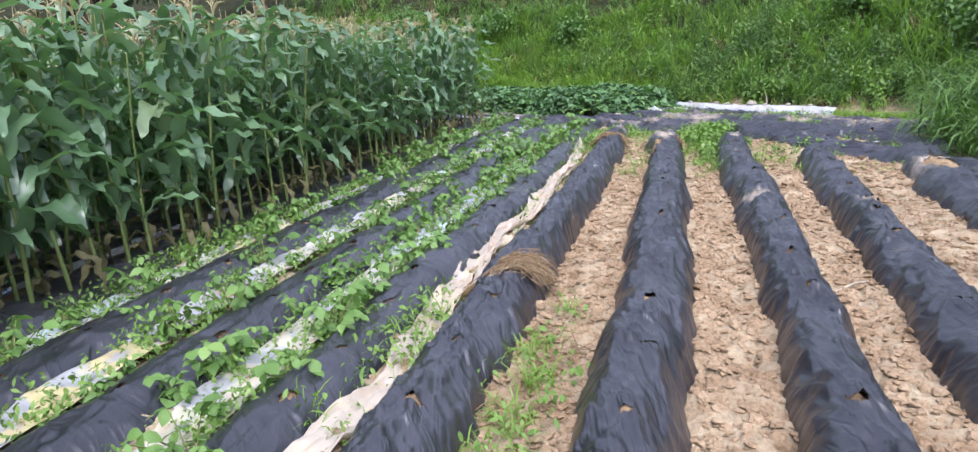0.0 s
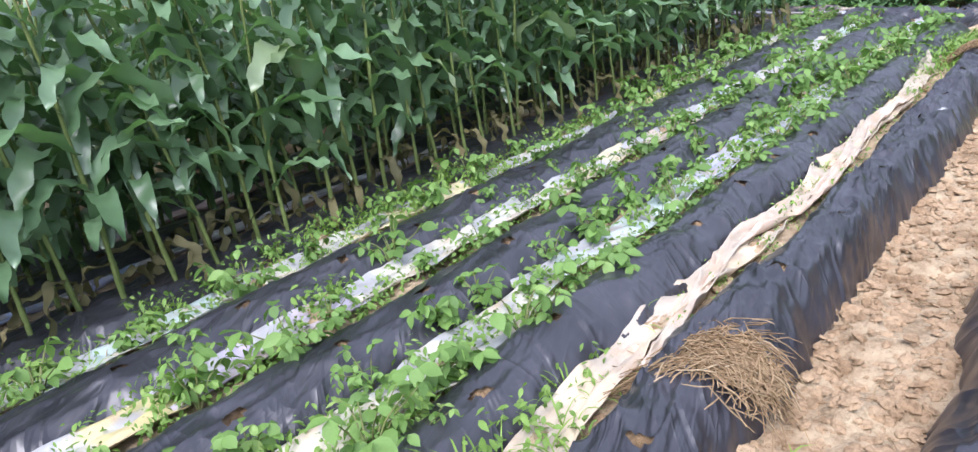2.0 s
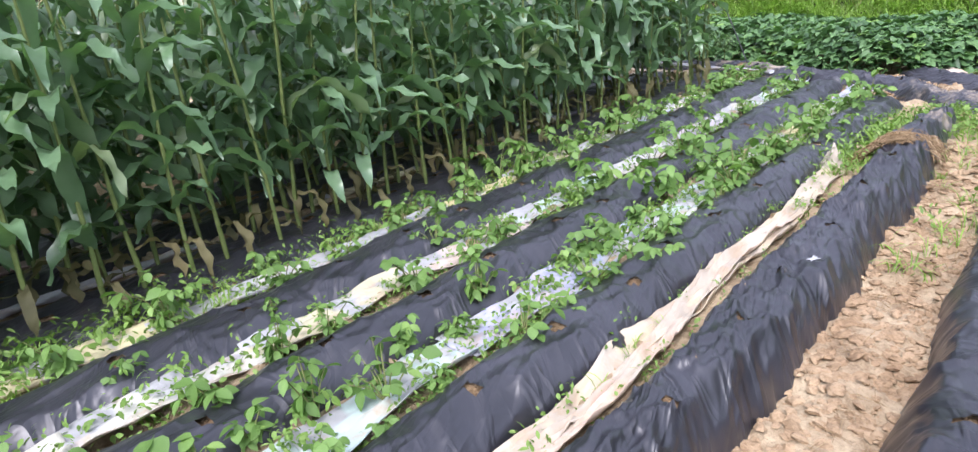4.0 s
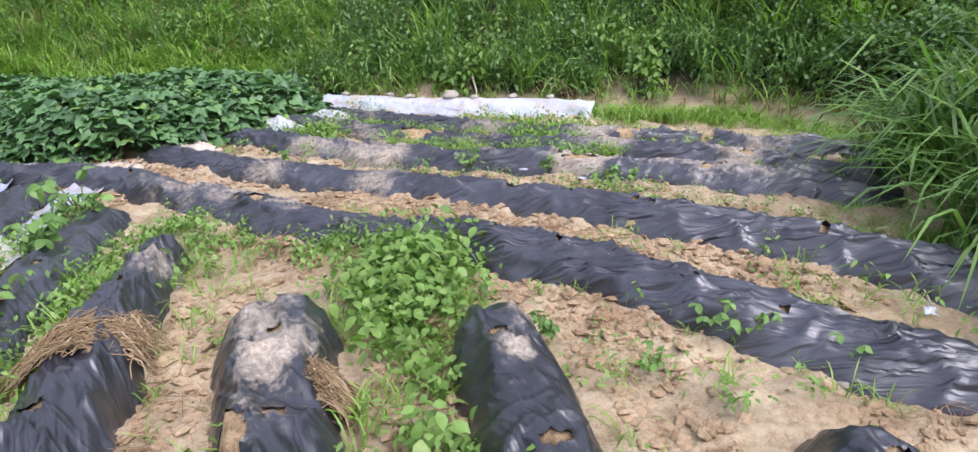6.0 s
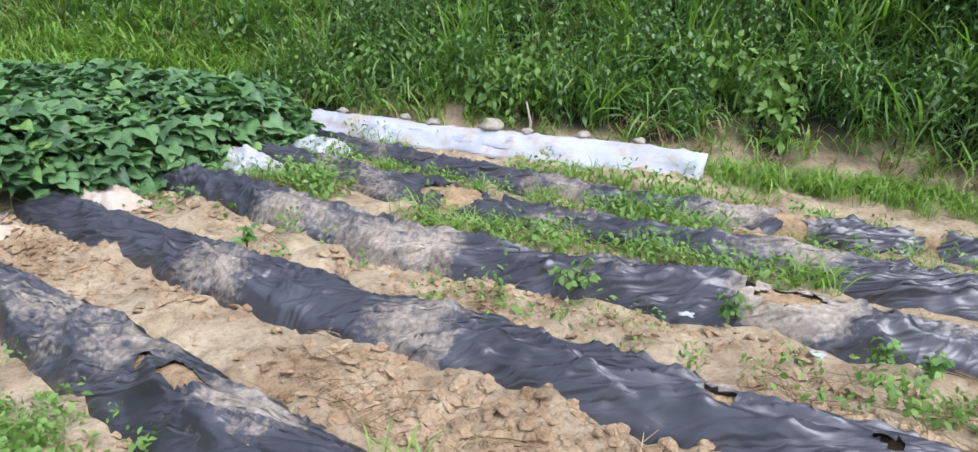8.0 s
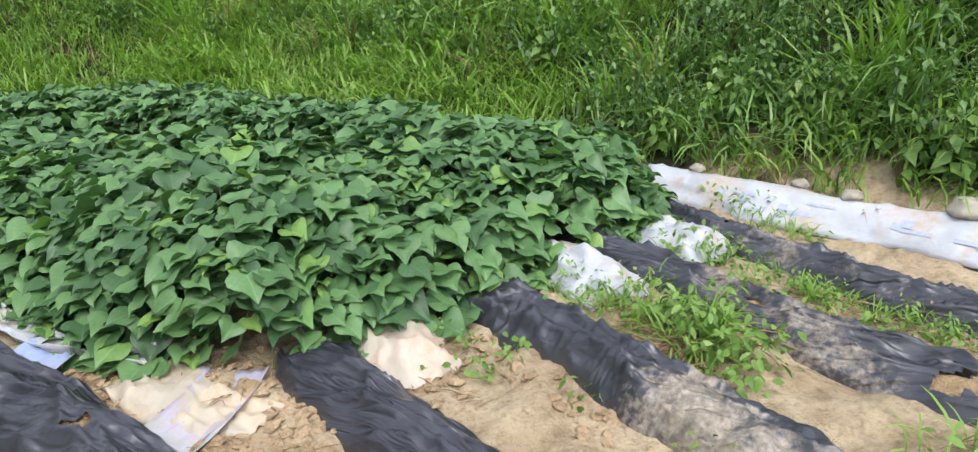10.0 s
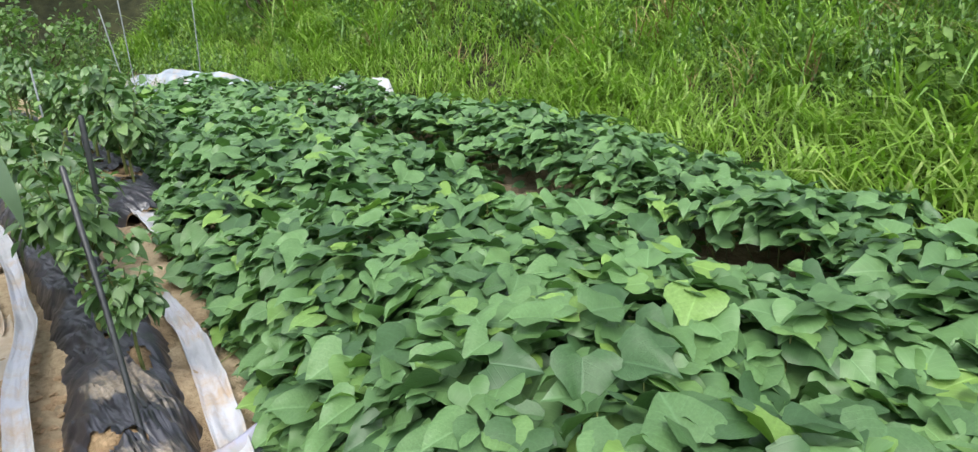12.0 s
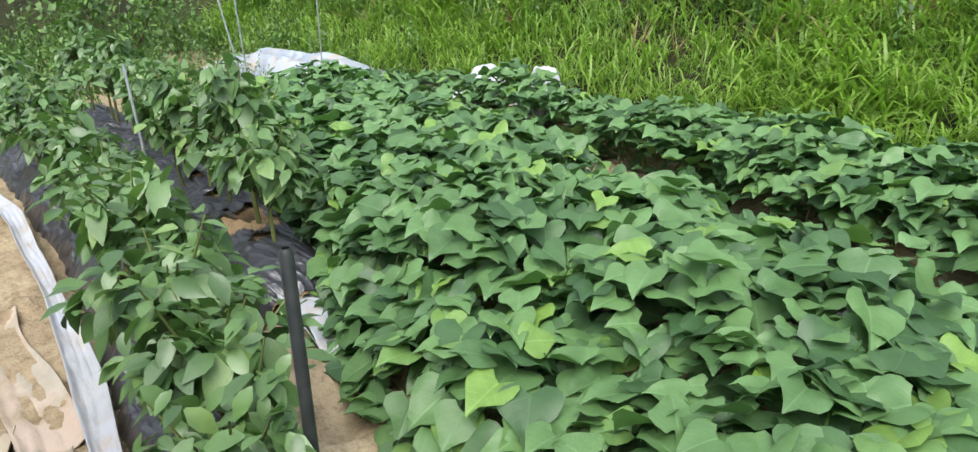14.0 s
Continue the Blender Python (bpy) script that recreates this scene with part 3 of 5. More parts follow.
for k, pts in enumerate(C_ROWS):
    rs = np.random.default_rng(200 + k)
    length = len(curve_points(pts, 0.026)) * 0.026
    holes = [h + rs.normal(0, 0.06) for h in np.arange(0.4, length - 0.3, 0.86) if k == 0 and h > 7.2]
    bare = [(h + rs.normal(0, 0.2), rs.normal(0, 0.10), rs.uniform(0.05, 0.14), rs.uniform(0.02, 0.035)) for h in np.arange(1.6, length - 0.2, [4.1, 3.2, 2.2, 2.1, 2.4][k]) if k > 2] or [(9.45, 0.05, 0.07, 0.03), (9.9, -0.07, 0.05, 0.03), (10.5, 0.08, 0.07, 0.03)]
    dusty = [[(-1.2, 7.5, 0.35), (-0.7, 7.0, 0.3), (-0.2, 6.5, 0.25), (-3.3, 8.92, 0.2), (-3.75, 9.12, 0.22), (-4.2, 9.3, 0.2)], [(0.45, 7.0, 0.34), (-0.5, 7.9, 0.4), (1.4, 6.3, 0.18), (2.2, 5.6, 0.25)],
             [(0.58, 8.0, 0.32), (1.35, 7.45, 0.25), (2.0, 6.75, 0.26), (2.4, 6.45, 0.2), (2.9, 6.0, 0.28), (-0.2, 8.7, 0.3), (1.9, 6.8, 0.22), (2.65, 6.2, 0.16), (0.3, 8.1, 0.6)], [(0.2, 9.4, 0.6), (2.3, 7.35, 0.3), (3.1, 6.6, 0.4), (1.5, 8.1, 0.35)], [(2.6, 8.2, 0.4), (0.4, 10.2, 0.5), (1.6, 9.0, 0.4), (3.8, 7.2, 0.4)]][k]
    ridge("mulched_ridge", pts, [0.215, 0.185, 0.18, 0.17, 0.16][k], [0.125, 0.105, 0.10, 0.095, 0.085][k], holes, bare, 300 + 11 * k,
          "low soil ridge under loose dusty black plastic mulch, torn in places", "cross ridges", M_FILM_DUSTY, (0.034, 0.013), wrinkle=1.1, dusty=dusty, steep=1.9, slant=0.5,
          slits=[[(0.58, 5.65), (2.0, 4.2), (1.35, 5.14), (1.71, 4.52), (1.0, 5.4), (-0.59, 6.84)], [(1.93, 5.46), (1.57, 5.84), (2.06, 5.74), (2.81, 5.01)], [(1.55, 6.60)], [], []][k],
          tears=[[(-0.4, 6.66, 0.10, 0.035)], [(1.25, 6.18, 0.05, 0.05)], [(1.75, 6.62, 0.10, 0.09), (2.63, 6.12, 0.09, 0.06)], [(0.92, 8.80, 0.22, 0.20)], [(2.92, 8.10, 0.12, 0.22), (3.36, 7.58, 0.10, 0.22)]][k])
for k, (x, half, high, end) in enumerate([(-1.62, 0.25, 0.12, 7.2), (-2.44, 0.27, 0.11, 8.2), (-3.25, 0.28, 0.11, 8.6), (-4.2, 0.42, 0.10, 8.9), (-5.12, 0.36, 0.10, 8.8), (-5.98, 0.36, 0.10, 8.7)]):
    rs = np.random.default_rng(400 + k)
    holes = [h + rs.normal(0, 0.05) for h in np.arange(1.2, 9.5 + end, 0.62)]
    ridge("flat_mulched_bed", [(x, -10), (x + 0.02, -4), (x - 0.02, 2), (x, end)], half, high, holes, [], 500 + 13 * k,
          "low flat planting bed under taut black plastic mulch film", "flat mulched beds", M_FILM_TAUT, hole_size=(0.035, 0.02), gap=0.04 if k > 2 else 0.025, wrinkle=0.42)


# ---------------------------------------------------------------- sacks and sheets on the furrows
def cloth_strip(name, pts, half, lift, seed, mat, label, category, group="", folds=0.02, gap=0.03, nv=13, z_of=field_z):
    line = curve_points(pts, gap)
    n = len(line)
    s = np.arange(n) * gap
    d = np.gradient(line, axis=0)
    d /= np.hypot(d[:, 0], d[:, 1])[:, None]
    side = np.stack([d[:, 1], -d[:, 0]], 1)
    S, U = np.meshgrid(s, np.linspace(-1, 1, nv), indexing="ij")
    across = U * half * (1 + 0.3 * vnoise(S * 2.2, np.sign(U) * 2, seed)) + 0.04 * vnoise(S * 1.5, U * 0, seed + 1)
    px = line[:, 0][:, None] + side[:, 0][:, None] * across
    py = line[:, 1][:, None] + side[:, 1][:, None] * across
    crease = 1 - np.abs(fbm(S * 2.2 + U, U * 2.4, seed + 2, 3))
    pz = z_of(px, py) + lift + folds * (crease**3 + 0.5 * fbm(S * 6, U * 2, seed + 3, 2)) + 0.03 * (np.abs(U) ** 4)
    o = np.array([line[n // 2, 0], line[n // 2, 1], 0.0])
    ob = new(name, mesh_of(name, np.stack([px, py, pz], -1).reshape(-1, 3) - o, grid_faces(n, nv), mat))
    ob.location = o
    so = ob.modifiers.new("thickness", "SOLIDIFY")
    so.thickness = 0.004
    return tagged(ob, label, category, group)


for x, half, y0, y1, seed in ((-2.00, 0.145, -6.5, 8.0, 1), (-2.86, 0.13, -6.5, 8.4, 2), (-3.60, 0.11, -6.5, 8.6, 3), (-4.70, 0.05, -6.5, 8.4, 4), (-5.55, 0.06, -6.0, 8.4, 5)):
    rs = np.random.default_rng(600 + seed)
    y = y0
    while y < y1:
        run = rs.uniform(0.9, 1.25)
        w = half * rs.uniform(0.85, 1.1)
        dx = rs.normal(0, 0.02)
        if x < -4 and rs.random() < 0.5:
            y += run
            continue
        cloth_strip("feed_sack", [(x + dx, y), (x + dx + rs.normal(0, 0.015), y + run / 2), (x + dx, y + run)], w, 0.03, int(seed * 100 + y * 10) + 500, M_SACK,
                    "flattened woven plastic feed sack with faded print laid along a furrow", "feed sack", "sacks along the furrows", 0.022)
        y += run - 0.06
cloth_strip("cream_cloth", [(-1.30, -5.5), (-1.27, -3.4), (-1.29, -1.6), (-1.34, -0.6), (-1.30, 0.6), (-1.35, 1.6), (-1.28, 3.0), (-1.36, 4.4)], 0.080, 0.02, 61, M_CLOTH,
            "crumpled cream and pinkish cloth strip lying on soil", "cloth strip", folds=0.038)
cloth_strip("cream_cloth", [(-1.22, -1.4), (-1.33, -0.3), (-1.24, 1.0), (-1.33, 2.4), (-1.30, 3.6)], 0.05, 0.045, 67, M_CLOTH,
            "twisted cream cloth lying on another strip", "cloth strip", folds=0.035)


# ---------------------------------------------------------------- leaf and blade shapes
def blade(length, width, rise, droop, segs=5, fold=0.25, wave=0.0, seed=0, twist=0.0):
    """A long leaf that leaves the origin along +x, rises and bends over. Quads, three points across."""
    t = np.linspace(0, 1, segs + 1)
    ang = rise - (rise + droop) * t**1.3
    dx, dz = np.cos(ang) * length / segs, np.sin(ang) * length / segs
    x = np.r_[0, np.cumsum(dx[:-1])]
    z = np.r_[0, np.cumsum(dz[:-1])]
    w = width * 0.5 * np.clip(np.sin(np.pi * np.clip(0.16 + 0.84 * t, 0, 1)) ** 0.6, 0.03, 1) * np.where(t > 0.98, 0.1, 1)
    rows = []
    for k in range(segs + 1):
        tw = twist * t[k]
        wv = wave * math.sin(t[k] * 15 + seed)
        rows += [(x[k], w[k] * math.cos(tw), z[k] + w[k] * (fold + math.sin(tw)) + wv), (x[k], 0, z[k]), (x[k], -w[k] * math.cos(tw), z[k] + w[k] * (fold - math.sin(tw)) - wv)]
    return np.array(rows), grid_faces(segs + 1, 3)


def heart_leaf(size, cup=0.12, lobes=0.0):
    """A heart-shaped leaf lying along +x from its stalk, in quads, with a folded midrib."""
    t = np.array([0.0, 0.07, 0.17, 0.30, 0.45, 0.62, 0.80, 0.93, 1.0])
    half = np.array([0.26, 0.47, 0.575, 0.60, 0.51, 0.35, 0.18, 0.065, 0.006]) * (1 + lobes * np.array([0, 0.05, 0.10, 0.02, -0.08, -0.10, -0.02, 0, 0]))
    back = -0.15 * np.clip(1 - t / 0.34, 0, 1)
    rows = []
    for a, h, b in zip(t, half, back):
        z0 = -0.16 * a * a
        rows += [(a + b, h, z0 + cup * h * 1.2 - 0.12 * h * h + 0.08 * math.sin(10 * a)), (a + 0.3 * b, h * 0.5, z0 + cup * h * 0.9), (a, 0, z0), (a + 0.3 * b, -h * 0.5, z0 + cup * h * 0.9), (a + b, -h, z0 + cup * h * 1.1 - 0.12 * h * h + 0.08 * math.sin(8 * a + 2))]
    return np.array(rows) * size, grid_faces(9, 5)


def oval_leaf(size, slim=0.3, cup=0.2, bend=0.25):
    t = np.array([0, 0.25, 0.55, 0.8, 1.0])
    half = slim * np.array([0.10, 0.85, 1.0, 0.6, 0.04])
    rows = []
    for a, h in zip(t, half):
        rows += [(a, h, cup * h - bend * a * a), (a, 0, -bend * a * a), (a, -h, cup * h - bend * a * a)]
    return np.array(rows) * size, grid_faces(5, 3)


def small_leaf(slim=0.3, cup=0.2, bend=0.25, fine=False):
    """A far leaf of few faces."""
    rows = []
    shape = ((0, 0.15), (0.28, 0.85), (0.6, 0.9), (1.0, 0.04)) if fine else ((0, 0.15), (0.45, 1.0), (1.0, 0.04))
    for a, h in ((a, h * slim) for a, h in shape):
        rows += [(a, h, cup * h - bend * a * a), (a, 0, -bend * a * a), (a, -h, cup * h - bend * a * a)]
    return np.array(rows), grid_faces(len(shape), 3)


def tube(points, radii, sides=6):
    p, r = np.array(points, float), np.array(radii, float)
    d = np.gradient(p, axis=0)
    d /= np.linalg.norm(d, axis=1)[:, None]
    a = np.cross(d, np.where(np.abs(d[:, 2:3]) < 0.9, (0.0, 0, 1), (1.0, 0, 0)))
    a /= np.linalg.norm(a, axis=1)[:, None]
    b = np.cross(d, a)
    th = np.linspace(0, 2 * np.pi, sides + 1)
    v = p[:, None] + r[:, None, None] * (np.cos(th)[None, :, None] * a[:, None] + np.sin(th)[None, :, None] * b[:, None])
    return v.reshape(-1, 3), grid_faces(len(p), sides + 1)


def joined(pieces):
    vs, fs, base = [], [], 0
    for v, f in pieces:
        vs.append(v)
        fs.append(f + base)
        base += len(v)
    return np.vstack(vs), np.vstack(fs)


# ---------------------------------------------------------------- corn
rc = np.random.default_rng(11)


def corn_blade(length, width, rise, droop, bend, seed, twist):
    """A strap leaf that rises, breaks over at bend and hangs with rippled edges."""
    n = 15
    t = np.linspace(0, 1, n)
    ang = rise - (rise + droop) * step(bend - 0.28, bend + 0.30, t)
    x = np.r_[0, np.cumsum(np.cos(ang[:-1]))] * length / (n - 1)
    z = np.r_[0, np.cumsum(np.sin(ang[:-1]))] * length / (n - 1)
    w = width * 0.5 * np.clip(np.sin(np.pi * (0.14 + 0.86 * t)) ** 0.55, 0.04, 1) * np.where(t > 0.98, 0.1, 1)
    sway = 0.05 * length * np.sin(t * 3.0 + seed) * t
    rows = []
    for k in range(n):
        tw = twist * step(0.3, 1.0, t[k]) + 0.35 * math.sin(seed * 2.1 + 7 * t[k])
        ra, rb_ = 0.020 * math.sin(t[k] * 24 + seed), 0.020 * math.sin(t[k] * 21 + seed * 1.7)
        up = (-math.sin(ang[k]), math.cos(ang[k]))
        for q, rip in ((1, ra), (0, 0), (-1, rb_)):
            lift = abs(q) * w[k] * 0.30 + q * w[k] * math.sin(tw) + rip * (t[k] > 0.05)
            rows.append((x[k] + up[0] * lift, sway[k] + q * w[k] * math.cos(tw), z[k] + up[1] * lift))
    return np.array(rows), grid_faces(n, 3)


corn_leaf_shapes = [corn_blade(rc.uniform(0.58, 0.86), rc.uniform(0.098, 0.132), radians(rc.uniform(34, 66)), radians(rc.uniform(5, 62)), rc.uniform(0.3, 0.6), k * 1.3, rc.uniform(-0.9, 0.9)) for k in range(9)]
corn_leaf_meshes = [mesh_of("corn_leaf", v, f, M_CORN) for v, f in corn_leaf_shapes]

corn_dry_meshes = [mesh_of("corn_leaf", *corn_blade(0.5, 0.06, radians(20), radians(85), 0.3, k + 0.5, 2.0), M_CORN_DRY) for k in range(3)]


def stalk_shape(h, seed):
    z = np.linspace(0, h, 11)
    lean = np.random.default_rng(seed).normal(0, 0.03, 2)
    pts = [(lean[0] * a * a + 0.004 * math.sin(9 * a), lean[1] * a * a, a) for a in z]
    rad = [0.016 * (1 - 0.55 * a / h) + (0.003 if k % 2 else 0) for k, a in enumerate(z)]
    return tube(pts, rad, 7)


def tassel_shape(h, seed):
    rs = np.random.default_rng(seed)
    out = []
    for k in range(9):
        a, o = rs.uniform(0, 6.28), rs.uniform(0.05, 0.16) if k else 0.0
        out.append(tube([(0, 0, h + 0.02 * k * (k > 0)), (o * math.cos(a) * 0.5, o * math.sin(a) * 0.5, h + 0.12 + 0.01 * k), (o * math.cos(a), o * math.sin(a), h + 0.20 - 0.2 * o)] if k else [(0, 0, h - 0.1), (0, 0, h + 0.1), (0.01, 0, h + 0.30)],
                        [0.004, 0.006, 0.002], 4))
    return joined(out)


def leaf_places(h, seed):
    rs = np.random.default_rng(seed)
    a0 = rs.uniform(0, 6.28)
    res = []
    for k, z in enumerate(np.linspace(0.16, h - 0.06, 15)):
        res.append((int(rs.integers(9)), z, a0 + (k % 2) * math.pi + rs.normal(0, 0.55), rs.uniform(0.75, 1.1) * (0.62 + 0.5 * math.sin(math.pi * (0.15 + 0.75 * z / h)))))
    return res


corn_kinds = []
for k in range(6):
    h = [1.95, 1.82, 2.02, 1.72, 1.9, 2.0][k]
    ob = thing("corn_plant", (0, 0, 0), "tall green corn plant with arching leaves and a pale tassel", "corn plant", "corn field")
    part("stalk", mesh_of("stalk", *stalk_shape(h, 20 + k), M_STALK), ob, "pale green jointed stalk")
    part("tassel", mesh_of("tassel", *tassel_shape(h, 30 + k), M_TASSEL), ob, "dry straw-coloured tassel")
    for n, (shape, z, a, size) in enumerate(leaf_places(h, 40 + k)):
        part("leaf", corn_dry_meshes[shape % 3] if n < 2 else corn_leaf_meshes[shape], ob, m=Matrix.Translation((0, 0, z)) @ Matrix.Rotation(a, 4, "Z") @ Matrix.Scale(size, 4))
    corn_kinds.append(ob)
placed = set()
for row, (x, y0) in enumerate(((-4.10, -6.0), (-4.42, -6.0))):
    for y in np.arange(y0, 8.3, 0.29):
        k = int(rc.integers(6))
        m = pose(x + rc.normal(0, 0.04), y + rc.normal(0, 0.05), 0.05, rc.normal(0, 2.5), rc.normal(0, 2.5), rc.uniform(0, 360)) @ Matrix.Scale(rc.uniform(0.86, 1.06), 4)
        if k not in placed:
            corn_kinds[k].matrix_basis = m
            placed.add(k)
        else:
            c = copy_thing(corn_kinds[k], m)
            c.scale = m.to_scale()
# deeper rows, too many to count
deep_v, deep_f, stem_parts, tas_parts, base = [], [], [], [], 0
whole = []
for k in range(6):
    h = [1.95, 1.82, 2.02, 1.72, 1.9, 2.0][k]
    pcs = []
    for shape, z, a, size in leaf_places(h, 40 + k):
        v, f = corn_leaf_shapes[shape]
        c, s = math.cos(a), math.sin(a)
        pcs.append((v @ np.array([[c, s, 0], [-s, c, 0], [0, 0, 1]]) * size + (0, 0, z), f))
    whole.append((joined(pcs), stalk_shape(h, 20 + k), tassel_shape(h, 30 + k)))
spots = [(x + rc.normal(0, 0.05), y + rc.normal(0, 0.06)) for x, y0, gap in ((-4.98, -6, 0.38), (-5.28, -6, 0.40), (-5.85, -6, 0.42), (-6.15, -6, 0.45), (-6.75, -6, 0.45), (-7.4, -5, 0.36), (-8.2, -4, 0.36), (-9.1, -3, 0.38), (-10.2, -2, 0.4), (-11.4, 0, 0.4)) for y in np.arange(y0, 8.6, gap)]
spots += [(x + rc.normal(0, 0.05), y) for x in (-4.1, -4.42) for y in np.arange(-9.6, -6.1, 0.3)]
pick = rc.integers(0, 6, len(spots))
rot = turns(rc.uniform(0, 6.28, len(spots)), rc.normal(0, 0.04, len(spots)), rc.normal(0, 0.04, len(spots)))
size = rc.uniform(0.86, 1.05, len(spots))
place = np.array([(x, y, 0.04) for x, y in spots])
deep = thing("corn_rows", (-6.5, 1, 0), "dense deep rows of tall green corn with tassels", "corn field", kind="stuff")
for nm, slot, mat in (("leaves", 0, M_CORN_FAR), ("stalks", 1, M_STALK), ("tassels", 2, M_TASSEL)):
    v, f = scattered([w[slot] for w in whole], pick, rot, size, place - np.array([-6.5, 1, 0]))
    tagged(part(nm, mesh_of(nm, v, f, mat), deep), kind="stuff")

# ---------------------------------------------------------------- sweet potato beds
SWEET = [(-2.8, 9.0), (-1.85, 8.68), (-1.18, 9.25), (-0.62, 9.9), (-0.08, 10.55), (-0.1, 11.0), (-0.4, 11.3), (-1.4, 11.85), (-2.5, 12.6), (-3.4, 13.1), (-4.5, 13.7), (-6, 14.1), (-9.8, 14.2),
         (-10.2, 12.0), (-7, 11.0), (-5.6, 10.3), (-5.0, 10.1), (-4.0, 9.75), (-3.4, 9.42)]
GROOVE = [(-10, 13.75), (-7.3, 13.10), (-4.6, 12.10), (-4.1, 11.88), (-2.95, 11.34), (-2.5, 11.12)]


def canopy(x, y):
    e = line_distance(x, y, SWEET + SWEET[:1])
    m = np.minimum(e, np.maximum(line_distance(x, y, GROOVE) - 0.12, 0))
    up = 0.30 * np.clip(m / 0.22, 0, 1) ** 0.6 + 0.20 * np.clip(m / 0.75, 0, 1) ** 0.8
    return field_z(x, y) * 0.5 + 0.02 + up + 0.11 * fbm(x * 2.3, y * 2.3, 88, 3) * np.clip(e / 0.3, 0, 1)


rp = np.random.default_rng(21)
sweet_shapes = [heart_leaf(1.0, c, l) for c, l in ((0.20, 0), (0.34, 0), (0.45, 0.6), (0.12, 1), (0.28, 0.4))]
n_try = 34000
sx, sy = rp.uniform(-10.2, 0.1, n_try), rp.uniform(8.9, 14.3, n_try)
ok = inside(sx, sy, SWEET) & (line_distance(sx, sy, GROOVE) > np.where(sy > np.interp(sx, [p[0] for p in GROOVE], [p[1] for p in GROOVE]), 0.30, 0.29))
keep = ok & (rp.random(n_try) < np.interp(np.hypot(sx + 2.5, sy - 9), [0, 4, 8], [1, 0.85, 0.6]))
sx, sy = sx[keep], sy[keep]
top = canopy(sx, sy)
gxs = (canopy(sx + 0.06, sy) - canopy(sx - 0.06, sy)) / 0.12
gys = (canopy(sx, sy + 0.06) - canopy(sx, sy - 0.06)) / 0.12
under = np.abs(rp.normal(0, 0.16, len(sx)))
sz = np.maximum(top - under + 0.02, 0.05)
# leaves point down the slope of the canopy or anywhere on its flat top
away = np.arctan2(-gys, -gxs) + rp.normal(0, 0.75, len(sx))
yaw = np.where(np.hypot(gxs, gys) > 0.25, away, rp.uniform(0, 6.28, len(sx)))
tilt = np.clip(0.04 + 0.08 * np.hypot(gxs, gys) + rp.normal(0, 0.27, len(sx)), -0.4, 1.05)
srot = turns(yaw, tilt, rp.normal(0, 0.28, len(sx)))
ssize = rp.uniform(0.084, 0.150, len(sx)) * np.where(rp.random(len(sx)) < 0.10, 0.6, 1)
spick = rp.integers(0, 5, len(sx))
splace = np.stack([sx, sy, sz], 1)
near_sel = np.zeros(len(sx), bool)
front = (sx > -4.8) & (sx < -1.2) & (sy < 10.3) & (under < 0.03)
near_sel[np.nonzero(front)[0][:300]] = True
bed = thing("sweet_potato_bed", (-4.0, 11.0, 0), "dense bed of green heart-shaped sweet potato leaves", "sweet potato", kind="stuff")
o = np.array([-4.0, 11.0, 0])
v, f = scattered(sweet_shapes, spick[~near_sel], srot[~near_sel], ssize[~near_sel], splace[~near_sel] - o)
foliage_me = mesh_of("foliage", v, f, M_SWEET)
flat = np.vstack([np.tile(tv, (int((spick[~near_sel] == k).sum()), 1)) for k, (tv, _) in enumerate(sweet_shapes)])
foliage_me.attributes.new("blade", "FLOAT_VECTOR", "POINT").data.foreach_set("vector", flat.astype(np.float32).ravel())
tagged(part("foliage", foliage_me, bed), kind="stuff")
stems = []
for k in range(420):
    i = int(rp.integers(len(sx)))
    p = splace[i] - o
    stems.append(tube([(p[0] + rp.normal(0, 0.08), p[1] + rp.normal(0, 0.08), 0.02), (p[0] + rp.normal(0, 0.03), p[1] + rp.normal(0, 0.03), p[2] * 0.6), p], [0.004, 0.003, 0.0025], 4))
tagged(part("vines", mesh_of("vines", *joined(stems), M_VINE), bed), kind="stuff")
sweet_meshes = [mesh_of("leaf", v, f, M_SWEET_NEAR) for v, f in sweet_shapes]
for me, (tv, _) in zip(sweet_meshes, sweet_shapes):
    me.attributes.new("blade", "FLOAT_VECTOR", "POINT").data.foreach_set("vector", tv.astype(np.float32).ravel())
for i in np.nonzero(near_sel)[0]:
    m = Matrix.LocRotScale(splace[i] - o, Matrix(srot[i].tolist()).to_quaternion(), (ssize[i],) * 3)
    part("leaf", sweet_meshes[spick[i]], bed, m=m)

# ---------------------------------------------------------------- bank grass, bushes, trees
rg = np.random.default_rng(31)


def tuft(n, height, spread, width, seed, droop=(20, 80), segs=4):
    rs = np.random.default_rng(seed)
    pcs = []
    for _ in range(n):
        L = height * rs.uniform(0.55, 1.1)
        v, f = blade(L, width * rs.uniform(0.7, 1.3), radians(rs.uniform(50, 86)), radians(rs.uniform(*droop) - 20), segs, 0.15)
        a = rs.uniform(0, 6.28)
        c, s = math.cos(a), math.sin(a)
        v = v @ np.array([[c, s, 0], [-s, c, 0], [0, 0, 1]]) + np.r_[rs.normal(0, spread, 2), 0]
        pcs.append((v, f))
    return joined(pcs)


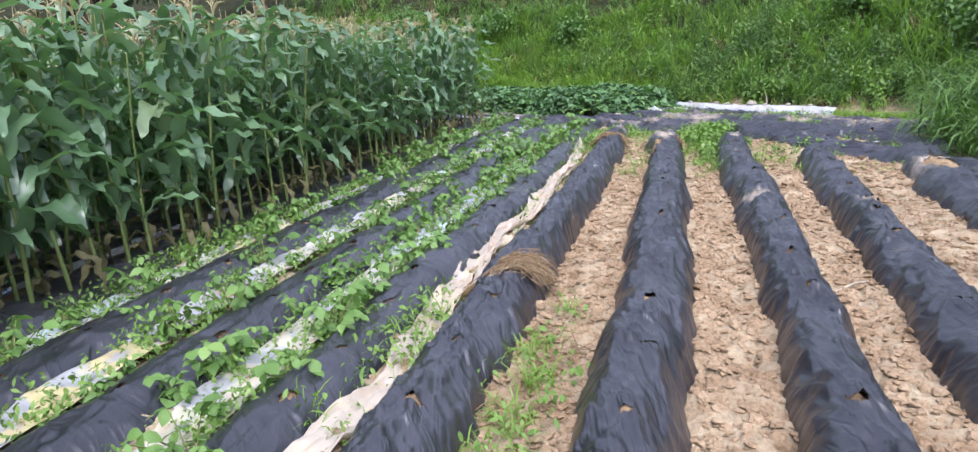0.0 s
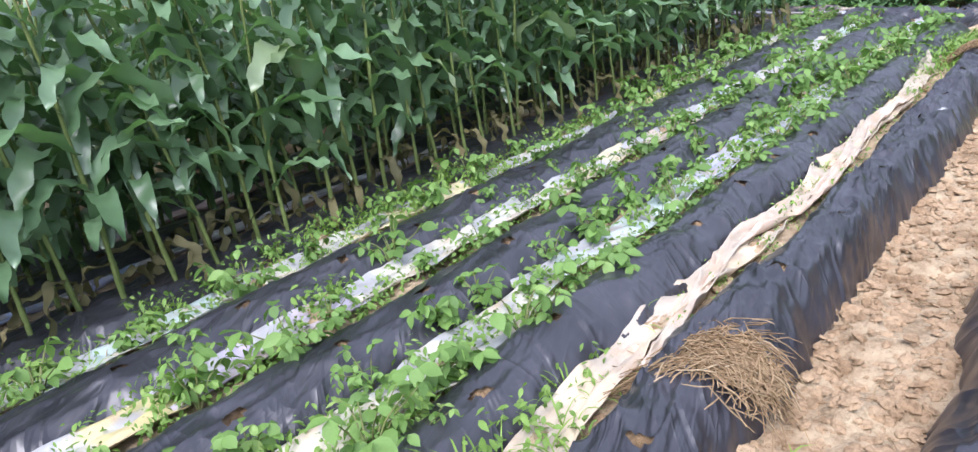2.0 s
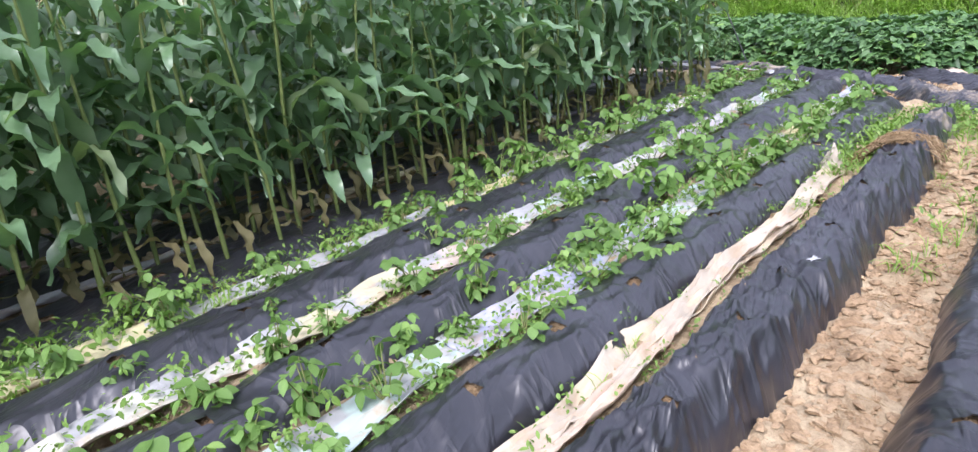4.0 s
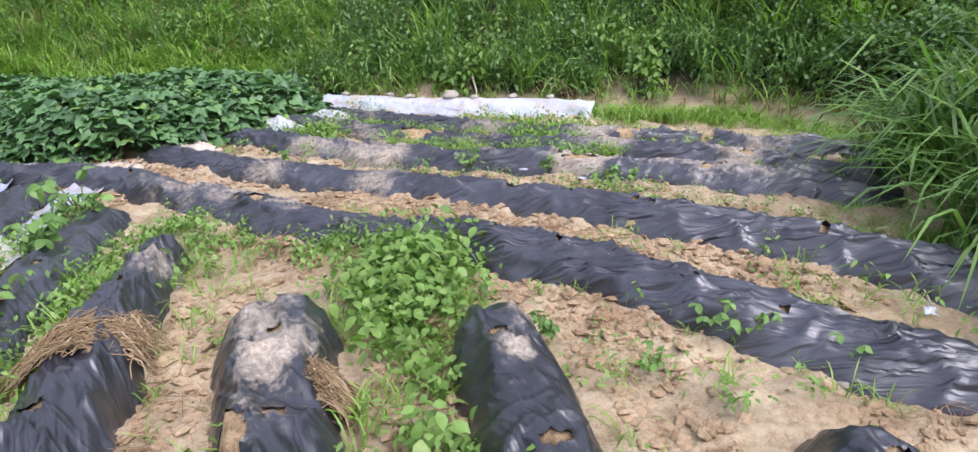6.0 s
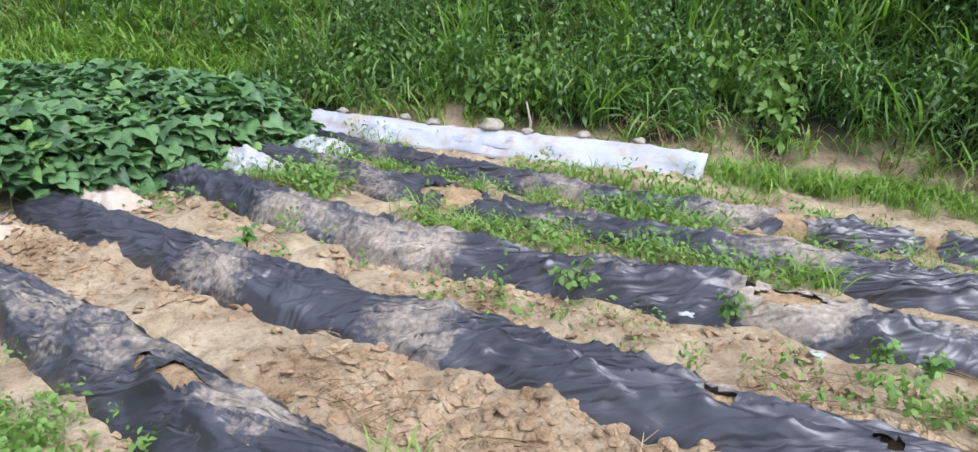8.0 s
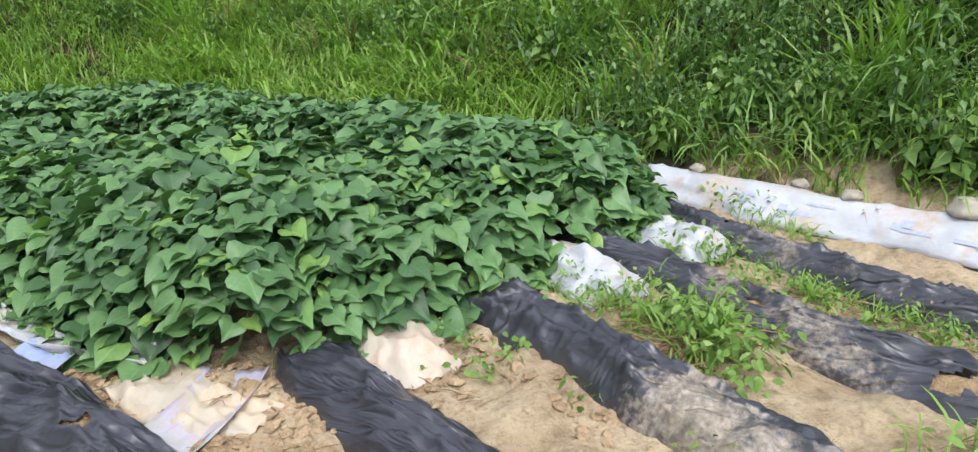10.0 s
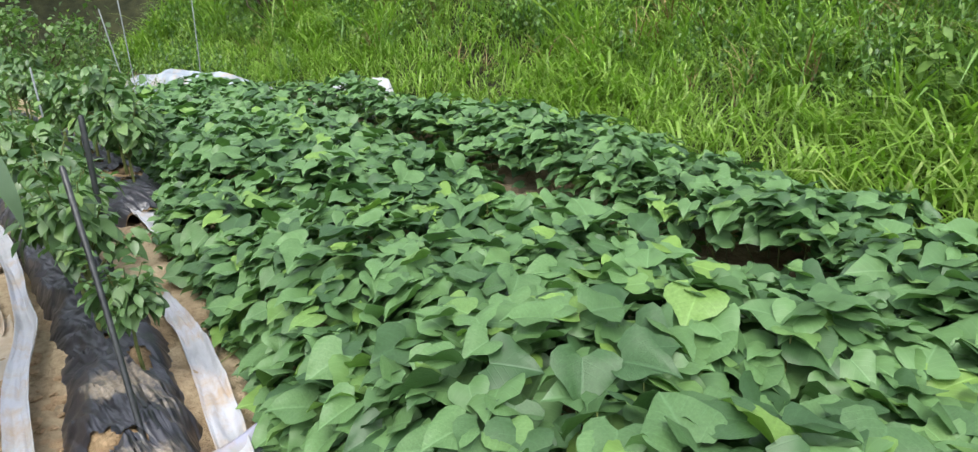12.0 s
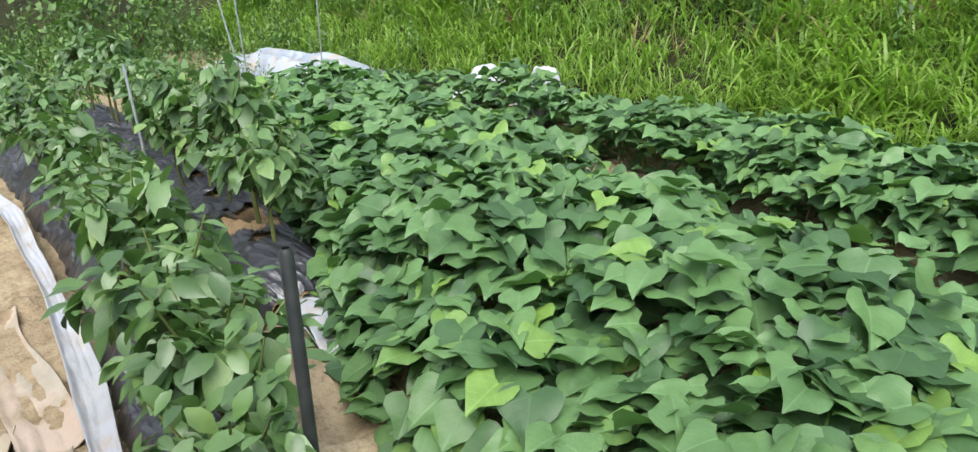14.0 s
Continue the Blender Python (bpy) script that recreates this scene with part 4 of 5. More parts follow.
def herb(n, height, spread, leaf, seed, slim=0.34):
    """A small leafy weed: leaves on a few thin stems."""
    rs = np.random.default_rng(seed)
    lv, lf = small_leaf(slim, 0.2, 0.3, True)
    pcs = []
    for _ in range(n):
        a, r, z = rs.uniform(0, 6.28), spread * rs.random() ** 0.6, height * rs.uniform(0.15, 1)
        R = turns(np.array([rs.uniform(0, 6.28)]), np.array([rs.uniform(-0.2, 0.9)]), np.array([rs.normal(0, 0.4)]))[0]
        pcs.append((lv @ R.T * leaf * rs.uniform(0.6, 1.2) + (r * math.cos(a), r * math.sin(a), z), lf))
    return joined(pcs)


def scatter_stuff(name, templates, xs, ys, low, high, mat, label, category, lean=0.12, sink=0.02, z_of=ground_z, vigour=None):
    n = len(xs)
    z = z_of(xs, ys) - sink
    rot = turns(rg.uniform(0, 6.28, n), rg.normal(0, lean, n), rg.normal(0, lean, n))
    grow = np.clip(0.5 + 0.62 * fbm(xs * 0.9, ys * 0.9, 404, 2) + rg.normal(0, 0.16, n), 0, 1) if vigour is None else vigour
    v, f = scattered(templates, rg.integers(0, len(templates), n), rot, low + (high - low) * grow, np.stack([xs, ys, z], 1))
    ob = new(name, mesh_of(name, v, f, mat, mat is not M_CLOD))
    return tagged(ob, label, category, kind="stuff")


def bank_points(n, dmin, dmax, patch=0.0, seed=5):
    xs, ys = rg.uniform(-16, 11, n), rg.uniform(-6, 22, n)
    _, d = bank_rise(xs, ys)
    keep = (d > dmin) & (d < dmax) & ((xs > -14) | (ys > 12))
    if patch:
        keep &= fbm(xs * 0.55, ys * 0.55, seed, 3) > rg.normal(patch - 0.2, 0.25, n)
    return xs[keep], ys[keep]


HOLLOWS = [(5.30, 7.75, 0.40), (4.95, 6.75, 0.20), (-5.2, 15.9, 0.25)]


def clumps(n, dmin, dmax, per, spread):
    """Plants in clumps: tall in the middle of each, short at its rim, with gaps between."""
    xs, ys = bank_points(n, dmin, dmax)
    big = rg.uniform(0.35, 1.0, len(xs))
    i = np.repeat(np.arange(len(xs)), per)
    off = rg.normal(0, 1, (len(i), 2)) * (spread * (0.6 + 0.5 * big[i]))[:, None]
    px, py = xs[i] + off[:, 0], ys[i] + off[:, 1]
    v = big[i] * np.clip(1.08 - 0.35 * np.hypot(off[:, 0], off[:, 1]) / spread, 0.25, 1.1) + rg.normal(0, 0.08, len(i))
    _, d = bank_rise(px, py)
    keep = (d > dmin * 0.7) & (d > 0.05) & ((px > -0.6) | ((d > 0.95) & (rg.random(len(i)) < 0.6)))
    for hx, hy, hr in HOLLOWS:
        keep &= np.hypot(px - hx, py - hy) > hr
    return (px[keep], py[keep]), np.clip(v, 0, 1)[keep]


def mugwort(height, seed, leaf=0.085):
    """Upright leafy stems with leaves all the way up, smaller towards the tip."""
    rs = np.random.default_rng(seed)
    lv, lf = small_leaf(0.30, 0.2, 0.35)
    pcs = []
    for _ in range(3):
        base, lean = rs.normal(0, 0.07, 2), rs.normal(0, 0.16, 2)
        h = height * rs.uniform(0.6, 1.0)
        for k, t in enumerate(np.linspace(0.12, 1.0, 12)):
            R = turns(np.array([k * 2.4 + rs.normal(0, 0.3)]), np.array([rs.uniform(-0.15, 0.75)]), np.array([rs.normal(0, 0.3)]))[0]
            pcs.append((lv @ R.T * leaf * (1.25 - 0.65 * t) * rs.uniform(0.8, 1.2) + (base[0] + lean[0] * h * t * t, base[1] + lean[1] * h * t * t, h * t), lf))
        pcs.append(tube([(base[0], base[1], 0), (base[0] + lean[0] * h * 0.3, base[1] + lean[1] * h * 0.3, h * 0.55), (base[0] + lean[0] * h, base[1] + lean[1] * h, h)], [0.006, 0.005, 0.002], 3))
    return joined(pcs)


tall = [tuft(12, 1.05, 0.07, 0.026, 50 + k, (50, 130)) for k in range(6)]
upright = [tuft(10, 1.15, 0.05, 0.022, 150 + k, (0, 50)) for k in range(4)]
low_tufts = [tuft(9, 0.44, 0.06, 0.015, 70 + k, (40, 110), 3) for k in range(5)]
stemmy = [mugwort(0.95, 90 + k) for k in range(4)]
broad = [mugwort(0.75, 96 + k, 0.13) for k in range(2)]
at, v = clumps(4000, 0.35, 3.6, 5, 0.20)
scatter_stuff("bank_grass", tall, *at, 0.32, 0.95, M_GRASS, "tall arching green grass in clumps on a bank", "grass", vigour=v)
at, v = clumps(2300, 0.45, 3.6, 4, 0.13)
scatter_stuff("reeds", upright, *at, 0.45, 1.15, M_GRASS_LOW, "upright pale green reeds rising from the bank", "reeds", vigour=v)
at, v = clumps(4000, 0.25, 3.6, 4, 0.20)
scatter_stuff("bank_weeds", stemmy, *at, 0.40, 1.15, M_BUSH, "leafy stemmed weeds among the bank grass", "weeds", vigour=v)
at, v = clumps(1100, 0.4, 3.6, 4, 0.22)
scatter_stuff("broad_weeds", broad, *at, 0.5, 1.25, M_WEED, "broad-leaved light green weeds on the bank", "weeds", vigour=v)
scatter_stuff("far_bank_grass", tall, *bank_points(5200, 3.4, 7.0), 0.7, 1.3, M_GRASS, "tall green grass on the upper slope", "grass")
scatter_stuff("low_grass", low_tufts, *bank_points(26000, 0.08, 2.2, -0.1, 8), 0.5, 1.2, M_GRASS_LOW, "low bright green grass along the foot of a bank", "grass")
lxs, lys = bank_points(56000, 0.1, 3.8)
sel = (lxs < -0.6) & (lys > 10)
scatter_stuff("bright_grass", low_tufts, lxs[sel], lys[sel], 0.7, 1.8, M_GRASS_LOW, "bright yellow-green grass above the sweet potato bed", "grass")
ixs, iys = rg.uniform(1.5, 5, 9000), rg.uniform(4, 11, 9000)
sel = inside(ixs, iys, FIELD) & (line_distance(ixs, iys, FIELD) < rg.uniform(0, 0.55, 9000)) & (ixs > 2.7)
scatter_stuff("edge_grass", low_tufts, ixs[sel], iys[sel], 0.3, 0.8, M_GRASS_LOW, "low grass creeping over the field's edge", "grass")
dxs, dys = bank_points(14000, 0.02, 0.55, 0.0, 63)
sel = (dxs > -0.6) & (dys > 4)
scatter_stuff("dry_grass", low_tufts, dxs[sel], dys[sel], 0.3, 0.9, M_STRAW, "dry brown grass litter along the foot of a bank", "dry grass")
dxs, dys = bank_points(2600, 0.8, 6.0, 0.2, 64)
scatter_stuff("dry_stalks", upright, dxs, dys, 0.4, 0.85, M_STRAW, "thin dry brown stalks among the bank grass", "dry grass")


def bush(x, y, wide, high, seed, name="bush", mat=M_BUSH, label="dark green leafy bush on a grassy bank", category="bush", leaf=0.11, count=900, trunk=0.0):
    rs = np.random.default_rng(seed)
    z0 = float(ground_z(x, y))
    ob = thing(name, (x, y, z0 - 0.05), label, category)
    limbs, tips = [], []
    for k in range(9):
        a, e = rs.uniform(0, 6.28), rs.uniform(0.5, 1.25)
        r = wide * rs.uniform(0.5, 0.95)
        tip = np.array([r * math.cos(a) * math.cos(e), r * math.sin(a) * math.cos(e), trunk + (high - trunk) * (0.3 + 0.65 * math.sin(e)) * rs.uniform(0.7, 1)])
        start = np.array([0, 0, trunk * rs.uniform(0.6, 1.0)])
        mid = (start + tip) / 2 + rs.normal(0, 0.08 * wide, 3)
        limbs.append(tube([start, mid, tip], [0.02 * wide + 0.015 * trunk, 0.012 * wide, 0.004], 5))
        tips += [tip, mid * 0.4 + tip * 0.6]
    if trunk:
        limbs.append(tube([(0, 0, 0), (0.05, 0.02, trunk * 0.5), (0, 0, trunk)], [0.06 * wide, 0.045 * wide, 0.035 * wide], 8))
    part("trunk", mesh_of("trunk", *joined(limbs), M_BARK), ob)
    lv = [small_leaf(0.3, 0.2, 0.3), small_leaf(0.42, 0.15, 0.2)]
    c = np.array(tips)[rs.integers(0, len(tips), count)]
    p = c + rs.normal(0, 1, (count, 3)) * np.array([0.26, 0.26, 0.2]) * wide * rs.uniform(0.4, 1, (count, 1))
    p[:, 2] = np.clip(p[:, 2], 0.06, None)
    rot = turns(rs.uniform(0, 6.28, count), rs.uniform(-0.3, 1.0, count), rs.normal(0, 0.5, count))
    v, f = scattered(lv, rs.integers(0, 2, count), rot, leaf * rs.uniform(0.6, 1.25, count), p)
    tagged(part("crown", mesh_of("crown", v, f, mat), ob), kind="stuff")
    return ob


for k, (x, y, w, h) in enumerate([(5.6, 9.4, 0.9, 1.4), (6.4, 8.2, 1.0, 1.7), (5.2, 10.6, 0.7, 1.0), (7.0, 6.6, 1.1, 1.9), (3.9, 12.4, 0.7, 1.0),
                                  (-3.2, 16.2, 0.9, 1.2), (-6.2, 17.4, 1.0, 1.3), (5.2, 4.6, 0.9, 1.5), (5.6, 2.4, 0.9, 1.5), (-12.5, 16.4, 1.2, 1.6), (-9.5, 17.2, 1.1, 1.4), (-15, 13.4, 1.2, 1.8)]):
    bush(x, y, w, h, 700 + k)
for k, (x, y, w, h) in enumerate([(5.2, 7.9, 0.55, 0.8), (5.5, 7.2, 0.6, 0.9)]):
    bush(x, y, w, h, 760 + k, label="dark low bush filling a hollow in a bank", leaf=0.055, count=2600)
for k, (x, y, w, h) in enumerate([(2.2, 19.5, 1.6, 4.2), (4.6, 19.0, 1.5, 3.8), (-4, 22, 2.2, 5), (-8, 22.5, 2.4, 5.5), (-12, 21.5, 2.4, 5.5), (-15.5, 18.5, 2.4, 5.5), (-19, 14, 2.6, 6), (-20, 9.5, 2.6, 6),
                                  (-21, 5, 2.6, 6), (-21, 0.5, 2.6, 6), (9.5, 15.5, 2, 4.5), (11.5, 11, 2, 4.5)]):
    bush(x, y, w, h, 800 + k, "tree", M_TREE, "dark leafy tree at the top of a slope", "tree", 0.30, 1800, 1.0)

# ---------------------------------------------------------------- weeds in the furrows
def patch(n, x0, x1, y0, y1):
    return rg.uniform(x0, x1, n), rg.uniform(y0, y1, n)


def cat(*pairs):
    return np.concatenate([p[0] for p in pairs]), np.concatenate([p[1] for p in pairs])


small_herbs = [herb(13, 0.11, 0.09, 0.042, 120 + k) for k in range(4)] + [herb(13, 0.19, 0.08, 0.048, 130 + k, 0.24) for k in range(3)]
small_tufts = [tuft(9, 0.20, 0.03, 0.007, 140 + k, (20, 90)) for k in range(4)]


def along_row(k, n, off, spread, t0=0.0, t1=1.0):
    line = curve_points(C_ROWS[k], 0.05)
    i = rg.integers(int(len(line) * t0), int(len(line) * t1) - 1, n)
    d = line[i + 1] - line[i]
    d /= np.hypot(d[:, 0], d[:, 1])[:, None]
    o = off + rg.normal(0, spread, n)
    keep = fbm(line[i, 0] * 1.3, line[i, 1] * 1.3, 200 + k, 2) > rg.normal(-0.05, 0.3, n)
    return (line[i, 0] + d[:, 1] * o)[keep], (line[i, 1] - d[:, 0] * o)[keep]


clump = (rg.normal(0.46, 0.18, 90), rg.normal(5.1, 0.33, 90))
clump2 = (rg.normal(0.42, 0.06, 8), rg.normal(4.1, 0.4, 8))
near_w = (rg.normal(-0.47, 0.09, 26), rg.normal(-2.9, 0.6, 26))
end_w = (np.r_[rg.normal(-1.2, 0.22, 130), rg.normal(-0.95, 0.32, 150)], np.r_[rg.normal(5.5, 0.55, 130), rg.normal(6.2, 0.22, 150)])
rows_w = cat(along_row(1, 330, 0.42, 0.12), along_row(2, 560, 0.42, 0.12), along_row(3, 480, 0.42, 0.10), along_row(4, 200, 0.38, 0.08), along_row(0, 90, -0.42, 0.1, 0, 0.5))
left_w = cat(patch(800, -2.16, -1.70, -5, 7.5), patch(620, -3.04, -2.62, -5, 8), patch(400, -3.75, -3.4, -5, 8.4), patch(330, -4.05, -3.75, -5, 8.6), patch(170, -1.5, -1.1, -4, 5), patch(110, -0.7, 3.2, 3.2, 5.4), patch(12, 0.25, 0.6, 2.8, 4.2), (rg.normal(0.08, 0.14, 70), rg.normal(5.80, 0.08, 70)), (rg.normal(-1.0, 0.12, 60), rg.normal(6.66, 0.12, 60)))
fx = cat(clump, clump2, near_w, end_w, rows_w, left_w)
leafy = [herb(26, 0.26, 0.13, 0.062, 180 + k, 0.36) for k in range(4)]
cxs, cys = np.r_[rg.normal(0.46, 0.17, 70), rg.normal(0.42, 0.10, 14), rg.normal(-0.95, 0.15, 20)], np.r_[rg.normal(5.05, 0.30, 70), rg.normal(4.2, 0.35, 14), rg.normal(6.4, 0.2, 20)]
scatter_stuff("weed_clump", leafy, cxs, cys, 0.5, 1.1, M_WEED, "clump of leafy green weeds at the ridge ends", "weeds", z_of=soil_z, sink=0.0)
scatter_stuff("furrow_weeds", small_herbs, *fx, 0.45, 1.15, M_WEED, "small leafy green weeds growing in the furrows", "weeds", z_of=soil_z, sink=0.0)
fg = cat((rg.normal(0.46, 0.2, 160), rg.normal(4.9, 0.5, 160)), (rg.normal(-0.52, 0.07, 26), rg.normal(-2.9, 0.6, 26)), (rg.normal(-1.15, 0.25, 120), rg.normal(5.6, 0.6, 120)),
         along_row(2, 260, 0.44, 0.12), along_row(3, 260, 0.42, 0.10), along_row(4, 170, 0.38, 0.08), patch(200, -4.0, -3.4, -5, 8.5), patch(70, -1.5, -1.1, -4, 5), patch(130, -0.7, 3.2, 2.5, 5.4))
scatter_stuff("furrow_grass", small_tufts, *fg, 0.5, 1.2, M_GRASS_LOW, "thin tufts of green grass in the furrows", "grass", z_of=soil_z, sink=0.0)

# far corner of the field, overgrown
fxs, fys = rg.uniform(-17, -10.4, 700), rg.uniform(8.9, 15.2, 700)
keep = ~((fys > 13.3) & (fys < 14.7) & (fxs > -14.8)) & ~((fys < 12.4) & (fxs > -11.6))
scatter_stuff("overgrown_corner", stemmy, fxs[keep], fys[keep], 0.5, 1.1, M_BUSH, "leafy green weeds covering a far corner of the field", "weeds")

# clods and pebbles on the open soil
def lump(seed):
    rs = np.random.default_rng(seed)
    v = np.array([(math.cos(a) * c, math.sin(a) * c, h) for c, h in ((0.7, 0.0), (1.0, 0.35), (0.6, 0.8)) for a in np.linspace(0, 2 * math.pi, 7)])
    v[:-1] *= rs.uniform(0.75, 1.2, (len(v) - 1, 1))
    for r in range(3):
        v[r * 7 + 6] = v[r * 7]
    f = grid_faces(3, 7)
    cap = np.array([[14, 15, 16, 17], [14, 17, 18, 19]])
    return v * (1, 1, 0.7), np.vstack([f[:, ::-1], cap])


lumps = [lump(k) for k in range(5)]
cx, cy = cat(patch(2800, -0.72, -0.25, -5, 5.5), patch(2400, 0.26, 0.62, -5, 5), patch(1300, 1.1, 1.4, -5, 5), patch(1300, 1.85, 2.4, -4, 4.5), along_row(0, 1900, 0.42, 0.13, 0, 0.6), along_row(0, 1700, -0.42, 0.12, 0, 0.6), along_row(1, 900, -0.40, 0.1), patch(700, -5.9, -3.4, 8.6, 9.3),
             along_row(1, 700, 0.42, 0.10), along_row(2, 300, 0.42, 0.1), patch(200, -1.5, -1.1, -4, 5), along_row(0, 900, 0.27, 0.05, 0, 0.6), along_row(0, 900, -0.28, 0.05, 0, 0.6), along_row(1, 900, -0.26, 0.05), along_row(1, 700, 0.26, 0.05), along_row(2, 500, -0.25, 0.05), *[patch(420, x - 0.045, x + 0.045, -4, e) for x, e in ((-0.66, 5.2), (-0.28, 4.9), (0.29, 4.9), (0.60, 4.5), (1.13, 4.4), (1.34, 3.7), (1.87, 3.7))])
cx, cy = np.r_[cx, cx + rg.normal(0, 0.05, len(cx))], np.r_[cy, cy + rg.normal(0, 0.05, len(cy))]
scatter_stuff("soil_clods", lumps, cx, cy, 0.004, 0.040, M_CLOD, "loose clods of tan soil", "clods", 0.3, 0.004, soil_z, vigour=rg.random(len(cx)) ** 2.2)


def litter(seed):
    rs = np.random.default_rng(seed)
    pcs = []
    for _ in range(7):
        a, L = rs.uniform(0, 6.28), rs.uniform(0.03, 0.09)
        c, d = np.r_[rs.normal(0, 0.04, 2), rs.uniform(0.004, 0.02)], np.array([math.cos(a) * L, math.sin(a) * L, rs.normal(0, 0.006)])
        pcs.append(tube([c - d, c + (0, 0, 0.006), c + d], [0.0014, 0.002, 0.001], 3))
    return joined(pcs)


lx, ly = cat(along_row(0, 180, 0.36, 0.12, 0, 0.6), along_row(0, 160, -0.36, 0.12, 0, 0.6), along_row(1, 220, 0.36, 0.14), along_row(2, 220, 0.36, 0.14), along_row(3, 200, 0.36, 0.12), patch(120, 1.9, 2.4, -4, 4), patch(60, -0.7, -0.3, -4, 5), patch(140, -4.0, -3.3, -4, 8))
scatter_stuff("dry_litter", [litter(880 + k) for k in range(5)], lx, ly, 0.7, 1.5, M_STRAW, "scattered dry straw and root litter in the furrows", "litter", z_of=soil_z, sink=0.0)


# ---------------------------------------------------------------- bean plants between the flat beds
rb = np.random.default_rng(51)


def three_leaflets(slim, bend, seed):
    rs = np.random.default_rng(seed)
    v, f = oval_leaf(1.0, slim, 0.22, bend)
    R = turns(np.array([-1.5, 0, 1.5]) + rs.normal(0, 0.2, 3), rs.uniform(-0.1, 0.6, 3), rs.normal(0, 0.25, 3))
    return joined([(v @ r.T * rs.uniform(0.85, 1.15), f) for r in R])


bean_leaf = [mesh_of("leaf", *three_leaflets(sl, bd, k), M_BEAN) for k, (sl, bd) in enumerate(((0.36, 0.25), (0.42, 0.15), (0.30, 0.4)))]


def bean_plant(seed, stems, high):
    rs = np.random.default_rng(seed)
    ob = thing("bean_plant", (0, 0, 0), "young bright green bean plant growing through a furrow", "bean plant", "bean plants")
    pcs = []
    for k in range(stems):
        a, e = rs.uniform(0, 6.28), rs.uniform(0.25, 0.9)
        tip = np.array([math.cos(a) * math.sin(e), math.sin(a) * math.sin(e), math.cos(e)]) * high * rs.uniform(0.6, 1.1)
        pcs.append(tube([(0, 0, -0.02), tip * 0.5 + (0, 0, 0.02), tip], [0.004, 0.003, 0.002], 4))
        for far in (1.0, rs.uniform(0.35, 0.7)):
            m = Matrix.Translation(tip * far) @ Matrix.Rotation(a + rs.normal(0, 0.9), 4, "Z") @ Matrix.Rotation(rs.normal(0.15, 0.35), 4, "Y") @ Matrix.Scale(rs.uniform(0.040, 0.070), 4)
            part("leaf", bean_leaf[int(rs.integers(3))], ob, m=m)
    part("stem", mesh_of("stem", *joined(pcs), M_VINE), ob)
    return ob


bean_kinds = [bean_plant(60 + k, [7, 8, 6, 7][k], [0.18, 0.23, 0.13, 0.20][k]) for k in range(4)]
bean_at = []
for x, y0, y1, gap in ((-1.80, -4.2, 7.0, 0.26), (-2.16, -3.6, 4.2, 0.42), (-2.66, -3.6, 7.6, 0.52), (-3.05, -3.2, 6.5, 1.3), (-3.50, -3.6, 8.2, 0.5), (-3.78, -3.0, 8.4, 0.60)):
    y = y0
    while y < y1:
        y += gap * rb.uniform(0.5, 1.5)
        bean_at.append((x + rb.normal(0, 0.06), y))
bean_at += [(1.62, 4.25), (0.98, 4.35), (0.55, 5.25), (0.30, 5.3), (1.98, 6.34), (1.63, 6.77), (2.77, 6.03), (1.10, 7.20), (1.78, 7.71), (1.30, 4.02), (1.74, 4.15), (2.03, 3.91), (-0.4, 8.15), (2.1, 6.25)]
for k, (x, y) in enumerate(bean_at):
    m = pose(x, y, float(field_z(x, y)) + 0.04, 0, 0, rb.uniform(0, 360)) @ Matrix.Scale(rb.uniform(0.75, 1.4) * (1.3 if y > 3.2 else 1.0) if x < -0.6 else rb.uniform(0.55, 0.8), 4)
    if k < 4:
        bean_kinds[k].matrix_basis = m
    else:
        c = copy_thing(bean_kinds[int(rb.integers(4))], m)
        c.scale = m.to_scale()


